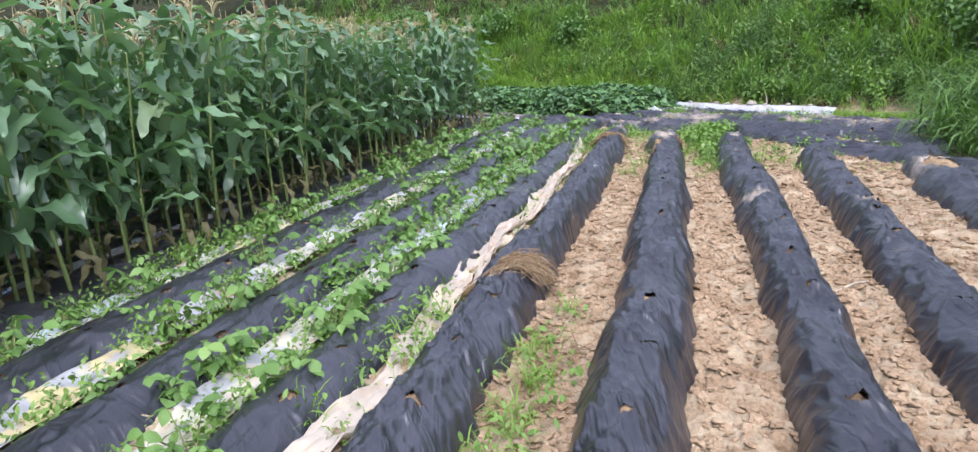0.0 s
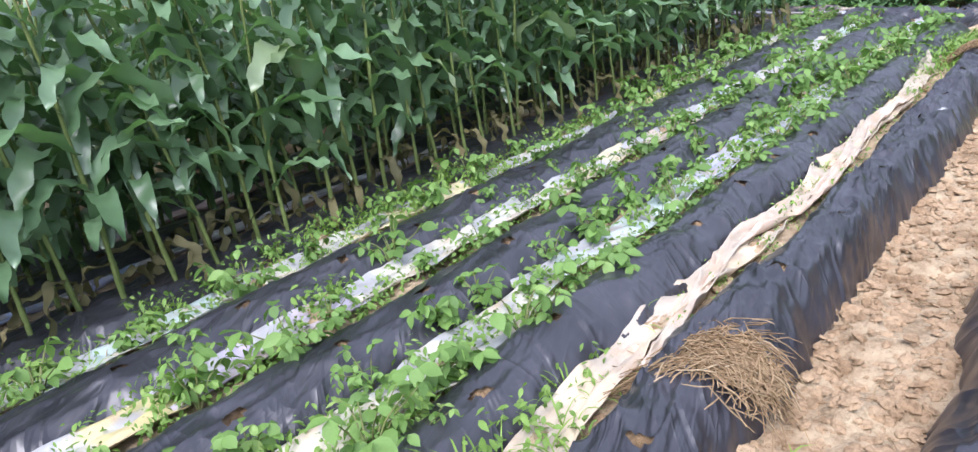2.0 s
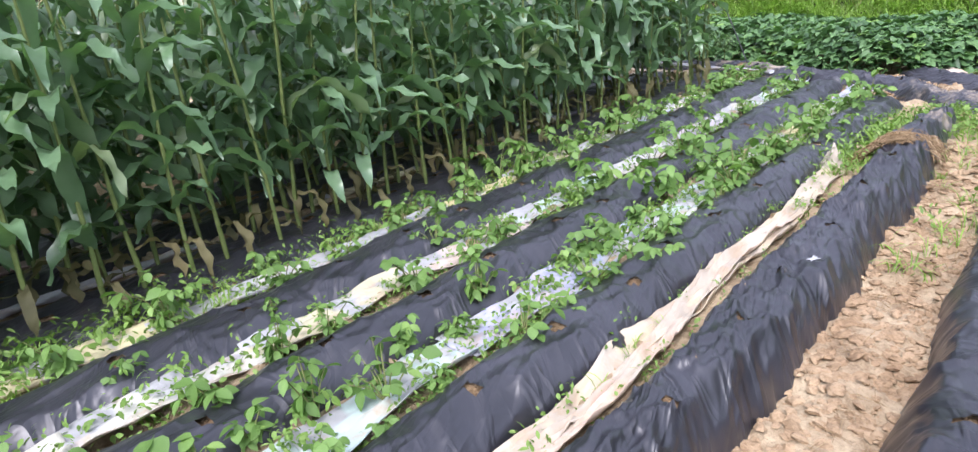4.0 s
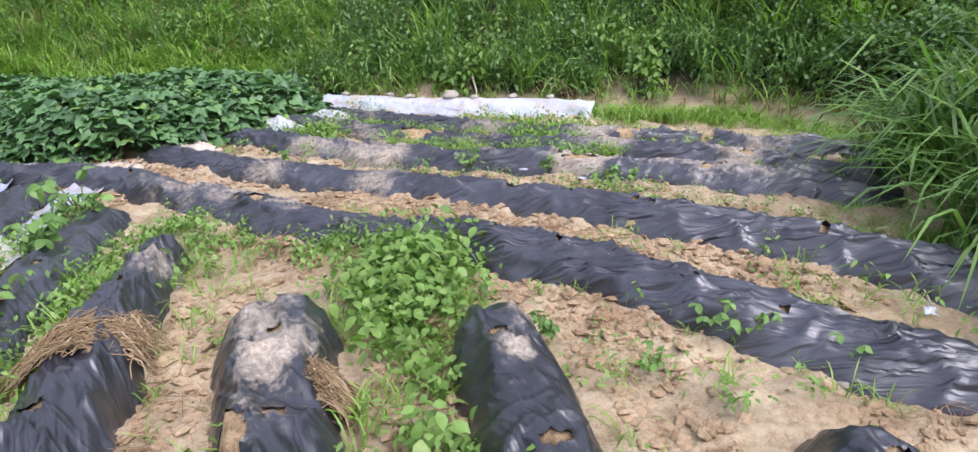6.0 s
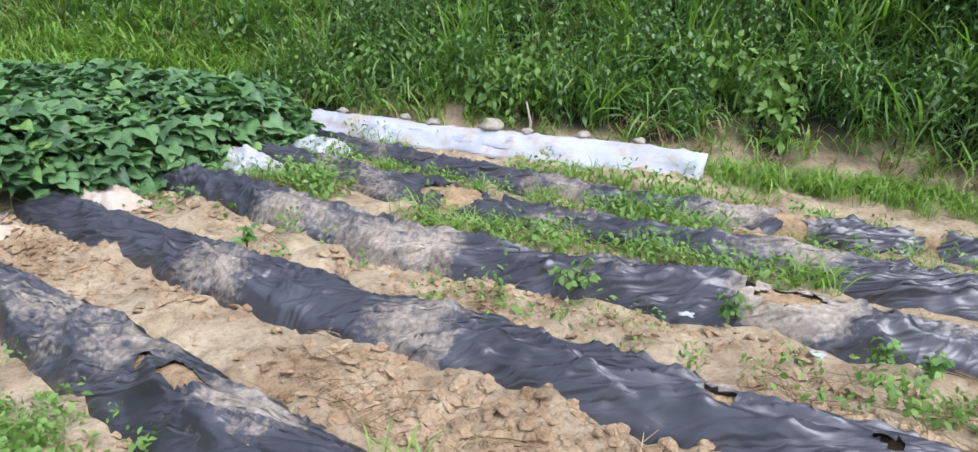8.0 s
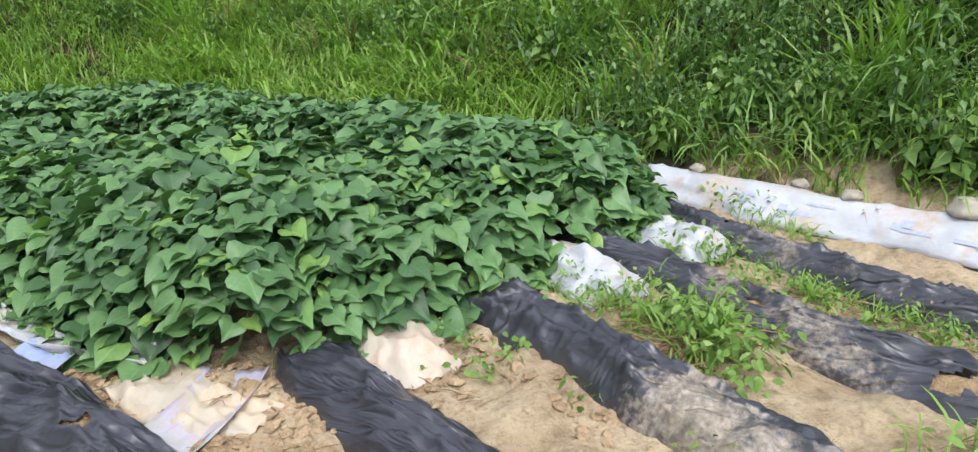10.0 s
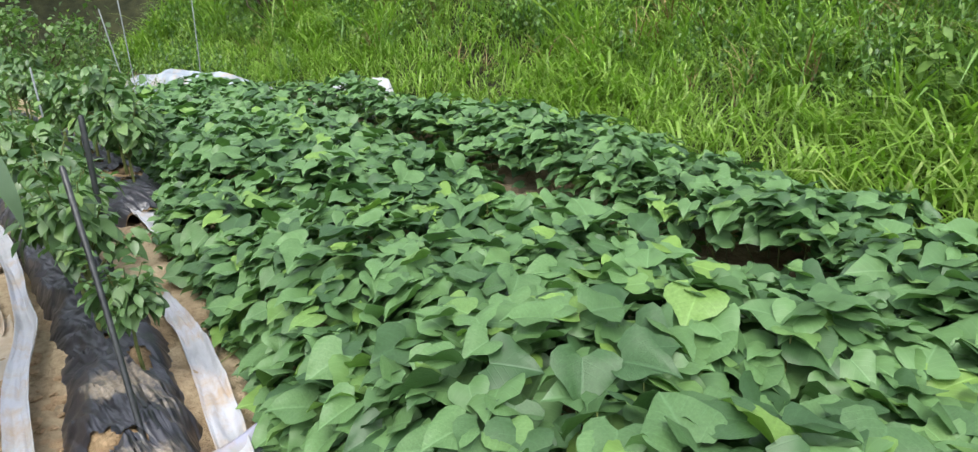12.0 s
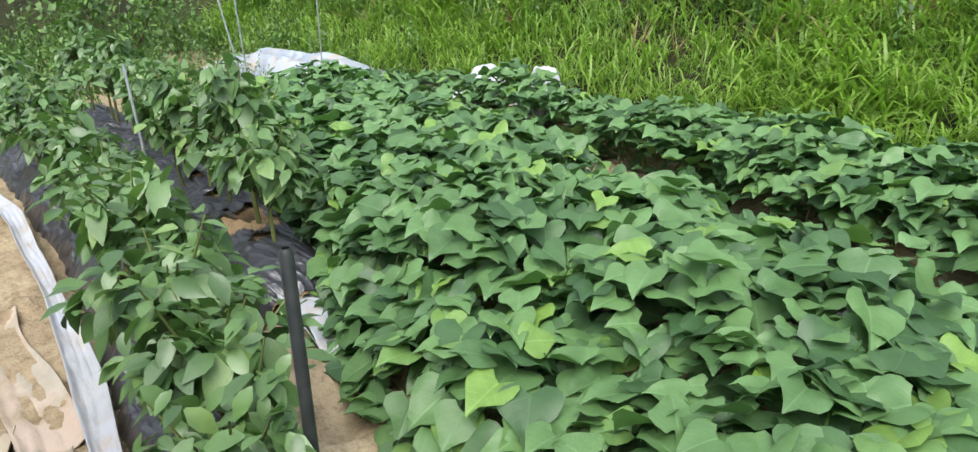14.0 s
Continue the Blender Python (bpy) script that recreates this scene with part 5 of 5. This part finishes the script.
# ---------------------------------------------------------------- straw bundles across the first ridge
def straw(x, y, seed, z, wide, deep):
    rs = np.random.default_rng(seed)
    pcs = []
    for k in range(1100):
        t = rs.uniform(-0.8, 0.8)
        px, py = t * wide, rs.normal(0, deep * 0.5)
        pz = z * (1 - abs(t) ** 3.2) + 0.008 + abs(rs.normal(0, 0.009))
        a = rs.normal(0.3, 0.8) if rs.random() < 0.35 else rs.uniform(0, 3.14)
        L = rs.uniform(0.025, 0.075)
        sl = -2.0 * z * t / wide
        d = np.array([math.cos(a), math.sin(a), sl * math.cos(a) * 0.8 + rs.normal(0, 0.2)]) * L
        c = np.array([px, py, pz])
        pcs.append(tube([c - d, c + (rs.normal(0, 0.012), rs.normal(0, 0.012), 0.006), c + d], [0.0022, 0.003, 0.0016], 3))
    for k in range(130):
        c = np.array([wide * rs.uniform(-1.25, 0.3), rs.normal(0, deep * 0.45), 0.0])
        d = np.array([-rs.uniform(0.10, 0.24), rs.normal(-0.05, 0.05), 0.0])
        up = [z * max(1 - abs(q / wide) ** 3.2, 0.0) + 0.02 + abs(rs.normal(0, 0.012)) for q in (c[0] - d[0], c[0], c[0] + d[0])]
        pcs.append(tube([c - d + (0, 0, up[0]), c + (0, 0, up[1] + 0.015), c + d + (0, 0, up[2])], [0.0022, 0.003, 0.0015], 3))
    for k in range(6):
        c = np.array([wide * rs.uniform(0.5, 1.0), rs.normal(0, deep * 0.7), 0.05])
        d = np.array([rs.uniform(0.02, 0.12), rs.normal(-0.06, 0.06), -0.01])
        pcs.append(tube([c, c + d * 0.6 + (0, 0, 0.03), c + d], [0.003, 0.0025, 0.0015], 3))
    ob = new("straw_mat", mesh_of("straw_mat", *joined(pcs), M_STRAW))
    ob.location = (x, y, 0.0)
    return tagged(ob, "matted bundle of dry brown straw laid across a plastic-covered ridge", "straw", "straw mats")


straw(-0.88, -1.42, 1, 0.23, 0.26, 0.15)
straw(-0.95, 4.78, 2, 0.235, 0.30, 0.14)
straw(0.02, 4.12, 3, 0.22, 0.13, 0.10)


# ---------------------------------------------------------------- loose sacks, white sheet, stones
def crumpled(name, x, y, w, d, high, turn, seed, mat, label, category, group=""):
    """A crumpled sack: a wrinkled piece of cloth slumped over the soil."""
    n = 26
    U, V = np.meshgrid(np.linspace(-1, 1, n), np.linspace(-1, 1, n), indexing="ij")
    px = U * w * (1 + 0.16 * vnoise(V * 2, U, seed))
    py = V * d * (1 + 0.16 * vnoise(U * 2, V, seed + 1))
    r = np.sqrt(np.maximum(np.abs(U), np.abs(V)))
    pz = 0.015 + high * np.clip(1 - r**3, 0, 1) * (0.75 + 0.45 * fbm(U * 1.6, V * 1.6, seed + 2, 2)) + 0.03 * (1 - np.abs(fbm(U * 3, V * 3, seed + 3, 2))) ** 3
    ob = new(name, mesh_of(name, np.stack([px, py, pz], -1).reshape(-1, 3), grid_faces(n, n), mat))
    ob.matrix_basis = pose(x, y, float(field_z(x, y)), 0, 0, turn)
    ob.modifiers.new("thickness", "SOLIDIFY").thickness = 0.005
    return tagged(ob, label, category, group)


crumpled("feed_sack", -0.60, 9.80, 0.19, 0.34, 0.22, 45, 1, M_SHEET, "crumpled white woven sack at the end of a furrow", "feed sack", "sacks by the sweet potatoes")
crumpled("feed_sack", -0.10, 10.32, 0.20, 0.34, 0.18, 45, 2, M_SHEET, "crumpled white woven sack at the end of a furrow", "feed sack", "sacks by the sweet potatoes")
crumpled("feed_sack", -1.36, 9.12, 0.20, 0.30, 0.13, 30, 3, M_CLOTH, "crumpled cream printed sack at the end of a furrow", "feed sack", "sacks by the sweet potatoes")
crumpled("feed_sack", -2.05, 8.72, 0.17, 0.36, 0.07, 60, 4, M_CLOTH, "flattened pale sack at the end of a furrow", "feed sack", "sacks by the sweet potatoes")
crumpled("cream_cloth", -1.36, 4.42, 0.09, 0.12, 0.20, 10, 5, M_CLOTH, "bunched end of a cream cloth strip", "cloth strip")
# pale scraps of plastic and a fallen root tuft lying on the ridges
def scrap(x, y, z, size, seed):
    n = 9
    U, V = np.meshgrid(np.linspace(-1, 1, n), np.linspace(-1, 1, n), indexing="ij")
    w = size * (1 + 0.35 * vnoise(V * 2, U * 2, seed))
    v = np.stack([U * w, V * w * 0.6, 0.012 + 0.35 * size * np.abs(fbm(U * 1.5, V * 1.5, seed + 1, 2))], -1).reshape(-1, 3)
    ob = new("plastic_scrap", mesh_of("plastic_scrap", v, grid_faces(n, n), M_SHEET))
    ob.matrix_basis = pose(x, y, z, 0, 0, seed * 47)
    ob.modifiers.new("thickness", "SOLIDIFY").thickness = 0.003
    return tagged(ob, "small torn pale scrap of plastic lying on black mulch", "plastic scrap", "plastic scraps")


for k, (x, y, z, size) in enumerate(((0.71, 2.50, 0.262, 0.055), (0.80, 5.54, 0.165, 0.030), (2.44, 3.97, 0.19, 0.035), (0.82, 3.35, 0.255, 0.035), (0.76, 3.97, 0.25, 0.03), (0.83, 4.34, 0.235, 0.04), (-0.85, 2.23, 0.225, 0.025), (1.82, 6.46, 0.11, 0.03), (1.48, 6.84, 0.11, 0.03))):
    scrap(x, y, z, size, 3 + k)
# white strips beside the pepper ridge
cloth_strip("feed_sack", [(-2.35, 8.92), (-3.0, 9.10), (-3.42, 9.28)], 0.055, 0.04, 71, M_SHEET, "white woven sack lying beside a mulched ridge", "feed sack", "sacks by the peppers", 0.03)
cloth_strip("feed_sack", [(-3.5, 9.33), (-4.3, 9.68), (-5.1, 9.94)], 0.05, 0.02, 72, M_SHEET, "white woven sack lying beside a mulched ridge", "feed sack", "sacks by the peppers", 0.03)
cloth_strip("feed_sack", [(-5.9, 10.5), (-7.2, 10.95), (-8.4, 11.2)], 0.12, 0.04, 73, M_SHEET, "white woven sack lying beside a mulched ridge", "feed sack", "sacks by the peppers", 0.03)
cloth_strip("white_edging", [(-3.3, 8.62), (-4.4, 9.08), (-5.1, 9.33), (-5.9, 9.56), (-6.9, 9.8), (-7.9, 9.98), (-9.5, 10.25)], 0.042, 0.10, 74, M_SHEET, "narrow strip of white sheet along a mulched ridge", "sheet edging", "", 0.015)
for pts, w, seed in (([(-4.5, 9.02), (-4.8, 9.12), (-5.15, 9.24), (-5.5, 9.33)], 0.09, 75), ([(-5.3, 9.2), (-5.7, 9.36), (-6.2, 9.5)], 0.07, 76), ([(-4.3, 8.72), (-4.7, 8.9), (-5.0, 9.0)], 0.08, 77), ([(-5.5, 9.0), (-6.0, 9.2), (-6.5, 9.4)], 0.12, 78), ([(-6.2, 9.5), (-6.8, 9.62), (-7.4, 9.7)], 0.09, 79)):
    cloth_strip("plastic_strip", pts, w, 0.0, seed, M_CLOTH, "half-buried pale plastic strip on a trodden path", "plastic strip", "strips on the path", 0.02)
# long white sheet against the foot of the bank
sheet_line = curve_points([(-0.22, 11.25), (0.2, 10.95), (0.95, 10.45), (1.7, 9.9), (2.30, 9.5), (2.80, 9.10)], 0.05)
nS = len(sheet_line)
dS = np.gradient(sheet_line, axis=0)
dS /= np.hypot(dS[:, 0], dS[:, 1])[:, None]
nrm = np.stack([-dS[:, 1], dS[:, 0]], 1)
tS = np.linspace(0, 1, 10)
SS, TT = np.meshgrid(np.arange(nS) * 0.05, tS, indexing="ij")
back = (TT - 0.15) * 0.22 + 0.03 * fbm(SS * 2.5, TT * 1.5, 5, 3)
shx = sheet_line[:, 0][:, None] + nrm[:, 0][:, None] * back
shy = sheet_line[:, 1][:, None] + nrm[:, 1][:, None] * back
shz = field_z(shx, shy) + 0.0 + 0.185 * TT**0.8 + 0.022 * vnoise(SS * 1.7, 0 * TT, 9) * TT + 0.018 * (1 - np.abs(vnoise(SS * 5, TT, 12))) ** 3
o = np.array([1.2, 10.2, -0.05])
sheet = new("white_sheet", mesh_of("white_sheet", np.stack([shx, shy, shz], -1).reshape(-1, 3) - o, grid_faces(nS, 10), M_SHEET))
sheet.location = o
sheet.modifiers.new("thickness", "SOLIDIFY").thickness = 0.006
tagged(sheet, "long white woven sheet with faded blue print held against the bank", "sheet")
# faded print that cannot be read: short bars
rq = np.random.default_rng(5)
bars = []
for i in range(10, nS - 26, 9):
    for _ in range(3):
        a, t0 = i + int(rq.integers(0, 5)), rq.uniform(0.3, 0.62)
        wdt, hgt = (1, 2) if rq.random() < 0.5 else (3, 1)
        idx = [(a, t0), (a + wdt, t0), (a + wdt, t0 + 0.09 * hgt), (a, t0 + 0.09 * hgt)]
        quad = []
        for ia, tt in idx:
            j = tt * 9
            j0 = int(j)
            row = np.stack([shx, shy, shz], -1)[ia]
            p = row[j0] * (1 - j + j0) + row[j0 + 1] * (j - j0)
            quad.append(p - np.r_[nrm[ia], 0] * 0.005 + (0, 0, 0.003))
        bars.append(np.array(quad))
for quad in bars:
    part("print_mark", mesh_of("print_mark", quad - o, np.arange(4).reshape(1, 4), M_PRINT, False), sheet)


def stone(x, y, z, s, seed, squash=0.6):
    bm = bmesh.new()
    bmesh.ops.create_icosphere(bm, subdivisions=3, radius=1.0)
    for vert in bm.verts:
        n = noise.noise(vert.co * 1.3 + Vector((seed * 3.1, 0, 0))) * 0.35 + noise.noise(vert.co * 3.4 + Vector((0, seed, 0))) * 0.10
        vert.co = vert.co * (1 + n) * s
        vert.co.z *= squash
    me = bpy.data.meshes.new("stone")
    bm.to_mesh(me)
    bm.free()
    for p in me.polygons:
        p.use_smooth = True
    me.materials.append(M_ROCK)
    ob = new("stone", me)
    ob.matrix_basis = pose(x, y, z, 0, 0, seed * 50)
    return tagged(ob, "rounded grey-brown field stone weighing down a sheet", "stone", "stones")


for k, (t, s) in enumerate(((0.10, 0.05), (0.28, 0.05), (0.36, 0.06), (0.51, 0.10), (0.60, 0.05), (0.74, 0.055), (0.86, 0.05))):
    i = int(t * (nS - 1))
    stone(float(shx[i, 9] + nrm[i, 0] * 0.04), float(shy[i, 9] + nrm[i, 1] * 0.04), float(shz[i, 9]) + s * 0.2, s, k + 1)
for k, (x, y, s) in enumerate(((-5.0, 9.12, 0.04), (-4.75, 8.95, 0.03), (-5.2, 9.16, 0.05), (-5.6, 9.3, 0.035), (-5.35, 9.05, 0.03), (1.95, 3.8, 0.03), (-1.05, 1.35, 0.03))):
    stone(x, y, float(field_z(x, y)) + 0.01, s, 20 + k, 0.7)
i = int(0.60 * (nS - 1))
stick = new("stick", mesh_of("stick", *tube([(0, 0, -0.1), (0.01, 0.01, 0.12), (-0.03, 0.02, 0.30)], [0.012, 0.011, 0.008], 7), M_WOOD))
stick.location = (float(shx[i, 9]) + 0.05, float(shy[i, 9]) + 0.05, float(shz[i, 9]) - 0.04)
tagged(stick, "short pale dry stick standing behind a sheet", "stick")
for k, (x, y, a) in enumerate(((3.0, 4.55, 30), (2.75, 4.3, 55), (2.2, 3.35, 12), (0.98, -1.6, 70), (1.25, -1.0, 40))):
    st = new("stick", mesh_of("stick", *tube([(-0.2, 0, 0), (0, 0.02, 0.012), (0.22, -0.01, 0.005)], [0.005, 0.006, 0.003], 5), M_WOOD))
    st.matrix_basis = pose(x, y, float(field_z(x, y)) + 0.02, 0, 0, a)
    tagged(st, "thin dry stick lying on the soil", "stick", "loose sticks")

# ---------------------------------------------------------------- pepper row
ridge("flat_mulched_bed", [(-2.2, 10.97), (-2.5, 11.12), (-2.95, 11.34), (-4.1, 11.88), (-4.6, 12.10), (-7.3, 13.10), (-9.5, 13.62)], 0.24, 0.07, [], [], 950, "low bed under black plastic mulch between sweet potato rows", "flat mulched beds", gap=0.05, wrinkle=0.8)
ridge("mulched_ridge", [(-6.4, 10.62), (-7.6, 10.98), (-9.5, 11.35), (-11.5, 11.7)], 0.26, 0.14, [0.5, 0.95, 1.4, 1.85], [(0.8, 0, 0.2, 0.1)], 901, "low soil ridge under black plastic mulch beside sweet potatoes", "cross ridges", M_FILM_DUSTY, (0.05, 0.04))
pepper_leaf = [mesh_of("leaf", *oval_leaf(1.0, sl, 0.25, bd), M_PEPPER) for sl, bd in ((0.27, 0.30), (0.31, 0.20), (0.25, 0.45))]


def pepper_plant(seed, high, count):
    """A stem that forks into a spreading crown; leaves hang at its sides and stand in whorls at the tips."""
    rs = np.random.default_rng(seed)
    ob = thing("pepper_plant", (0, 0, 0), "leafy green chilli pepper plant growing through black mulch", "pepper plant", "pepper row")
    fork = np.array([0.01, 0, high * 0.34])
    pcs = [tube([(0, 0, -0.03), (0.01, 0, high * 0.2), fork], [0.009, 0.008, 0.007], 6)]
    tips = []
    for k in range(12):
        a, e = k * 2.4 + rs.normal(0, 0.3), rs.uniform(0.15, 1.05)
        tip = fork + np.array([math.cos(a) * math.sin(e) * 0.75, math.sin(a) * math.sin(e) * 0.75, math.cos(e)]) * high * rs.uniform(0.42, 0.66)
        mid = (fork + tip) / 2 + (0, 0, 0.03)
        pcs.append(tube([fork, mid, tip], [0.005, 0.004, 0.002], 4))
        tips.append((mid, tip, a))
    part("stem", mesh_of("stem", *joined(pcs), M_VINE), ob)
    for k in range(count):
        mid, tip, a = tips[k % len(tips)]
        f = rs.random()
        young = f > 0.75
        p = mid + (tip - mid) * f + rs.normal(0, 0.012, 3)
        yaw = a + rs.normal(0, 1.1) if not young else rs.uniform(0, 6.28)
        droop = rs.uniform(-0.3, 0.35) if young else rs.uniform(0.25, 1.05)
        m = Matrix.Translation(p) @ Matrix.Rotation(yaw, 4, "Z") @ Matrix.Rotation(droop, 4, "Y") @ Matrix.Rotation(rs.normal(0, 0.3), 4, "X") @ Matrix.Scale(rs.uniform(0.042, 0.070) if young else rs.uniform(0.070, 0.108), 4)
        part("leaf", pepper_leaf[int(rs.integers(3))], ob, m=m)
    n = 130
    pick = rs.integers(0, len(tips), n)
    far = rs.uniform(0, 1.05, n)[:, None]
    mids, ends = np.array([t[0] for t in tips]), np.array([t[1] for t in tips])
    at = mids[pick] + (ends[pick] - mids[pick]) * far + rs.normal(0, 0.03, (n, 3))
    v, f = scattered([small_leaf(0.28, 0.2, 0.3, True)], np.zeros(n, int), turns(rs.uniform(0, 6.28, n), rs.uniform(-0.2, 0.8, n), rs.normal(0, 0.3, n)), rs.uniform(0.040, 0.078, n), at)
    tagged(part("small_leaves", mesh_of("small_leaves", v, f, M_PEPPER_SMALL), ob), kind="stuff")
    return ob


pepper_kinds = [pepper_plant(80 + k, [0.52, 0.60, 0.56][k], 98) for k in range(3)]
rk = np.random.default_rng(61)
row_a = curve_points([(-4.30, 9.46), (-5.2, 9.66), (-6.0, 9.88), (-8.0, 10.32), (-10.5, 10.72)], 0.40)
row_b = curve_points([(-6.8, 10.76), (-9.5, 11.35), (-11.3, 11.65)], 0.36)
for k, (x, y) in enumerate(np.vstack([row_a, row_b])):
    s = rk.uniform(0.9, 1.15) * (0.9 if k == 0 else 1.1 if k == 1 else 1.2 if k < len(row_a) else 1.38)
    m = pose(x + rk.normal(0, 0.03), y + rk.normal(0, 0.03), float(field_z(x, y)) + 0.13, 0, 0, rk.uniform(0, 360)) @ Matrix.Scale(s, 4)
    if k < 3:
        pepper_kinds[k].matrix_basis = m
    else:
        c = copy_thing(pepper_kinds[int(rk.integers(3))], m)
        c.scale = m.to_scale()


def rod(name, a, b, r, mat, label, group):
    a, b = np.array(a), np.array(b)
    ob = new(name, mesh_of(name, *tube([np.zeros(3), (b - a) * 0.5 + (0.004, 0.003, 0), (b - a) * 0.99, b - a], [r, r, r, r * 0.6], 8), mat))
    ob.location = a
    return tagged(ob, label, "stake", group)


rod("stake", (-4.98, 9.69, 0.0), (-4.955, 9.69, 0.985), 0.013, M_STAKE, "thin black garden stake standing among peppers", "stakes")
rod("stake", (-3.80, 9.19, 0.05), (-4.235, 9.295, 0.945), 0.010, M_STAKE, "leaning black garden stake among peppers", "stakes")
rod("stake", (-7.75, 10.62, 0.0), (-7.85, 10.64, 0.95), 0.008, M_STEEL, "thin grey metal stake among peppers", "stakes")
rod("stake", (-8.0, 11.50, 0.0), (-8.25, 11.42, 1.35), 0.006, M_STEEL, "thin grey metal stake among peppers", "stakes")
rod("stake", (-8.9, 11.95, 0.0), (-8.95, 11.95, 1.45), 0.006, M_STEEL, "thin grey metal stake behind peppers", "stakes")
rod("stake", (-9.3, 12.9, 0.0), (-9.3, 12.95, 1.45), 0.006, M_STEEL, "thin grey metal stake behind peppers", "stakes")
# low white plastic cover and two white sacks beyond the beds
crumpled("white_cover", -12.1, 14.4, 1.5, 0.45, 0.42, 6, 13, M_COVER, "low white plastic cover over a far planting bed", "plastic cover")
crumpled("feed_sack", -8.85, 14.62, 0.32, 0.22, 0.46, 20, 11, M_SHEET, "bulging white sack lying at the foot of a bank", "feed sack", "sacks by the bank")
crumpled("feed_sack", -7.85, 14.32, 0.30, 0.22, 0.48, -10, 12, M_SHEET, "bulging white sack lying at the foot of a bank", "feed sack", "sacks by the bank")

# ---------------------------------------------------------------- tall grass hanging over the field's edge
edge_tufts = [tuft(110, 1.30, 0.17, 0.024, 970 + k, (70, 140)) for k in range(3)]
for k, (x, y, s, a) in enumerate(((3.62, 4.75, 1.0, 10), (3.55, 4.25, 0.95, 80), (3.85, 5.4, 0.95, 150), (3.65, 3.6, 0.95, 200), (4.1, 5.9, 0.85, 20), (3.8, 2.9, 0.95, 120), (4.2, 5.0, 1.15, 300), (4.15, 4.3, 1.15, 140), (4.25, 3.6, 1.1, 260), (4.5, 6.2, 0.8, 60), (3.9, 2.0, 0.95, 15), (4.0, 5.35, 1.05, 40), (3.5, 3.95, 0.75, 33), (3.48, 3.3, 0.7, 210), (3.45, 4.5, 0.65, 95), (4.5, 4.7, 1.25, 5), (4.5, 3.9, 1.25, 75))):
    g = new("grass_clump", mesh_of("grass_clump", *edge_tufts[k % 3], M_GRASS)) if k < 3 else new("grass_clump", bpy.data.objects["grass_clump" if k % 3 == 0 else "grass_clump.%03d" % (k % 3)].data)
    g.matrix_basis = pose(x, y, float(ground_z(x, y)) - 0.05, 0, 0, a) @ Matrix.Scale(s, 4)
    tagged(g, "tall arching clump of green grass hanging over the field edge", "grass clump", "edge grass clumps")
# corn plant at the row's end whose leaf hangs over the path
last = thing("corn_plant", (-4.14, 8.46, 0.04), "tall corn plant with one long leaf hanging over the path", "corn plant", "corn field")
part("stalk", mesh_of("stalk", *stalk_shape(1.75, 91), M_STALK), last, "pale green jointed stalk")
part("tassel", mesh_of("tassel", *tassel_shape(1.75, 92), M_TASSEL), last, "dry straw-coloured tassel")
for z, a, size in ((0.5, -95, 0.7), (0.8, -150, 0.8), (1.1, -80, 0.9), (1.35, -140, 0.9), (1.6, -100, 0.7)):
    part("leaf", corn_leaf_meshes[int(z * 10) % 9], last, m=Matrix.Translation((0, 0, z)) @ Matrix.Rotation(radians(a), 4, "Z") @ Matrix.Scale(size, 4))
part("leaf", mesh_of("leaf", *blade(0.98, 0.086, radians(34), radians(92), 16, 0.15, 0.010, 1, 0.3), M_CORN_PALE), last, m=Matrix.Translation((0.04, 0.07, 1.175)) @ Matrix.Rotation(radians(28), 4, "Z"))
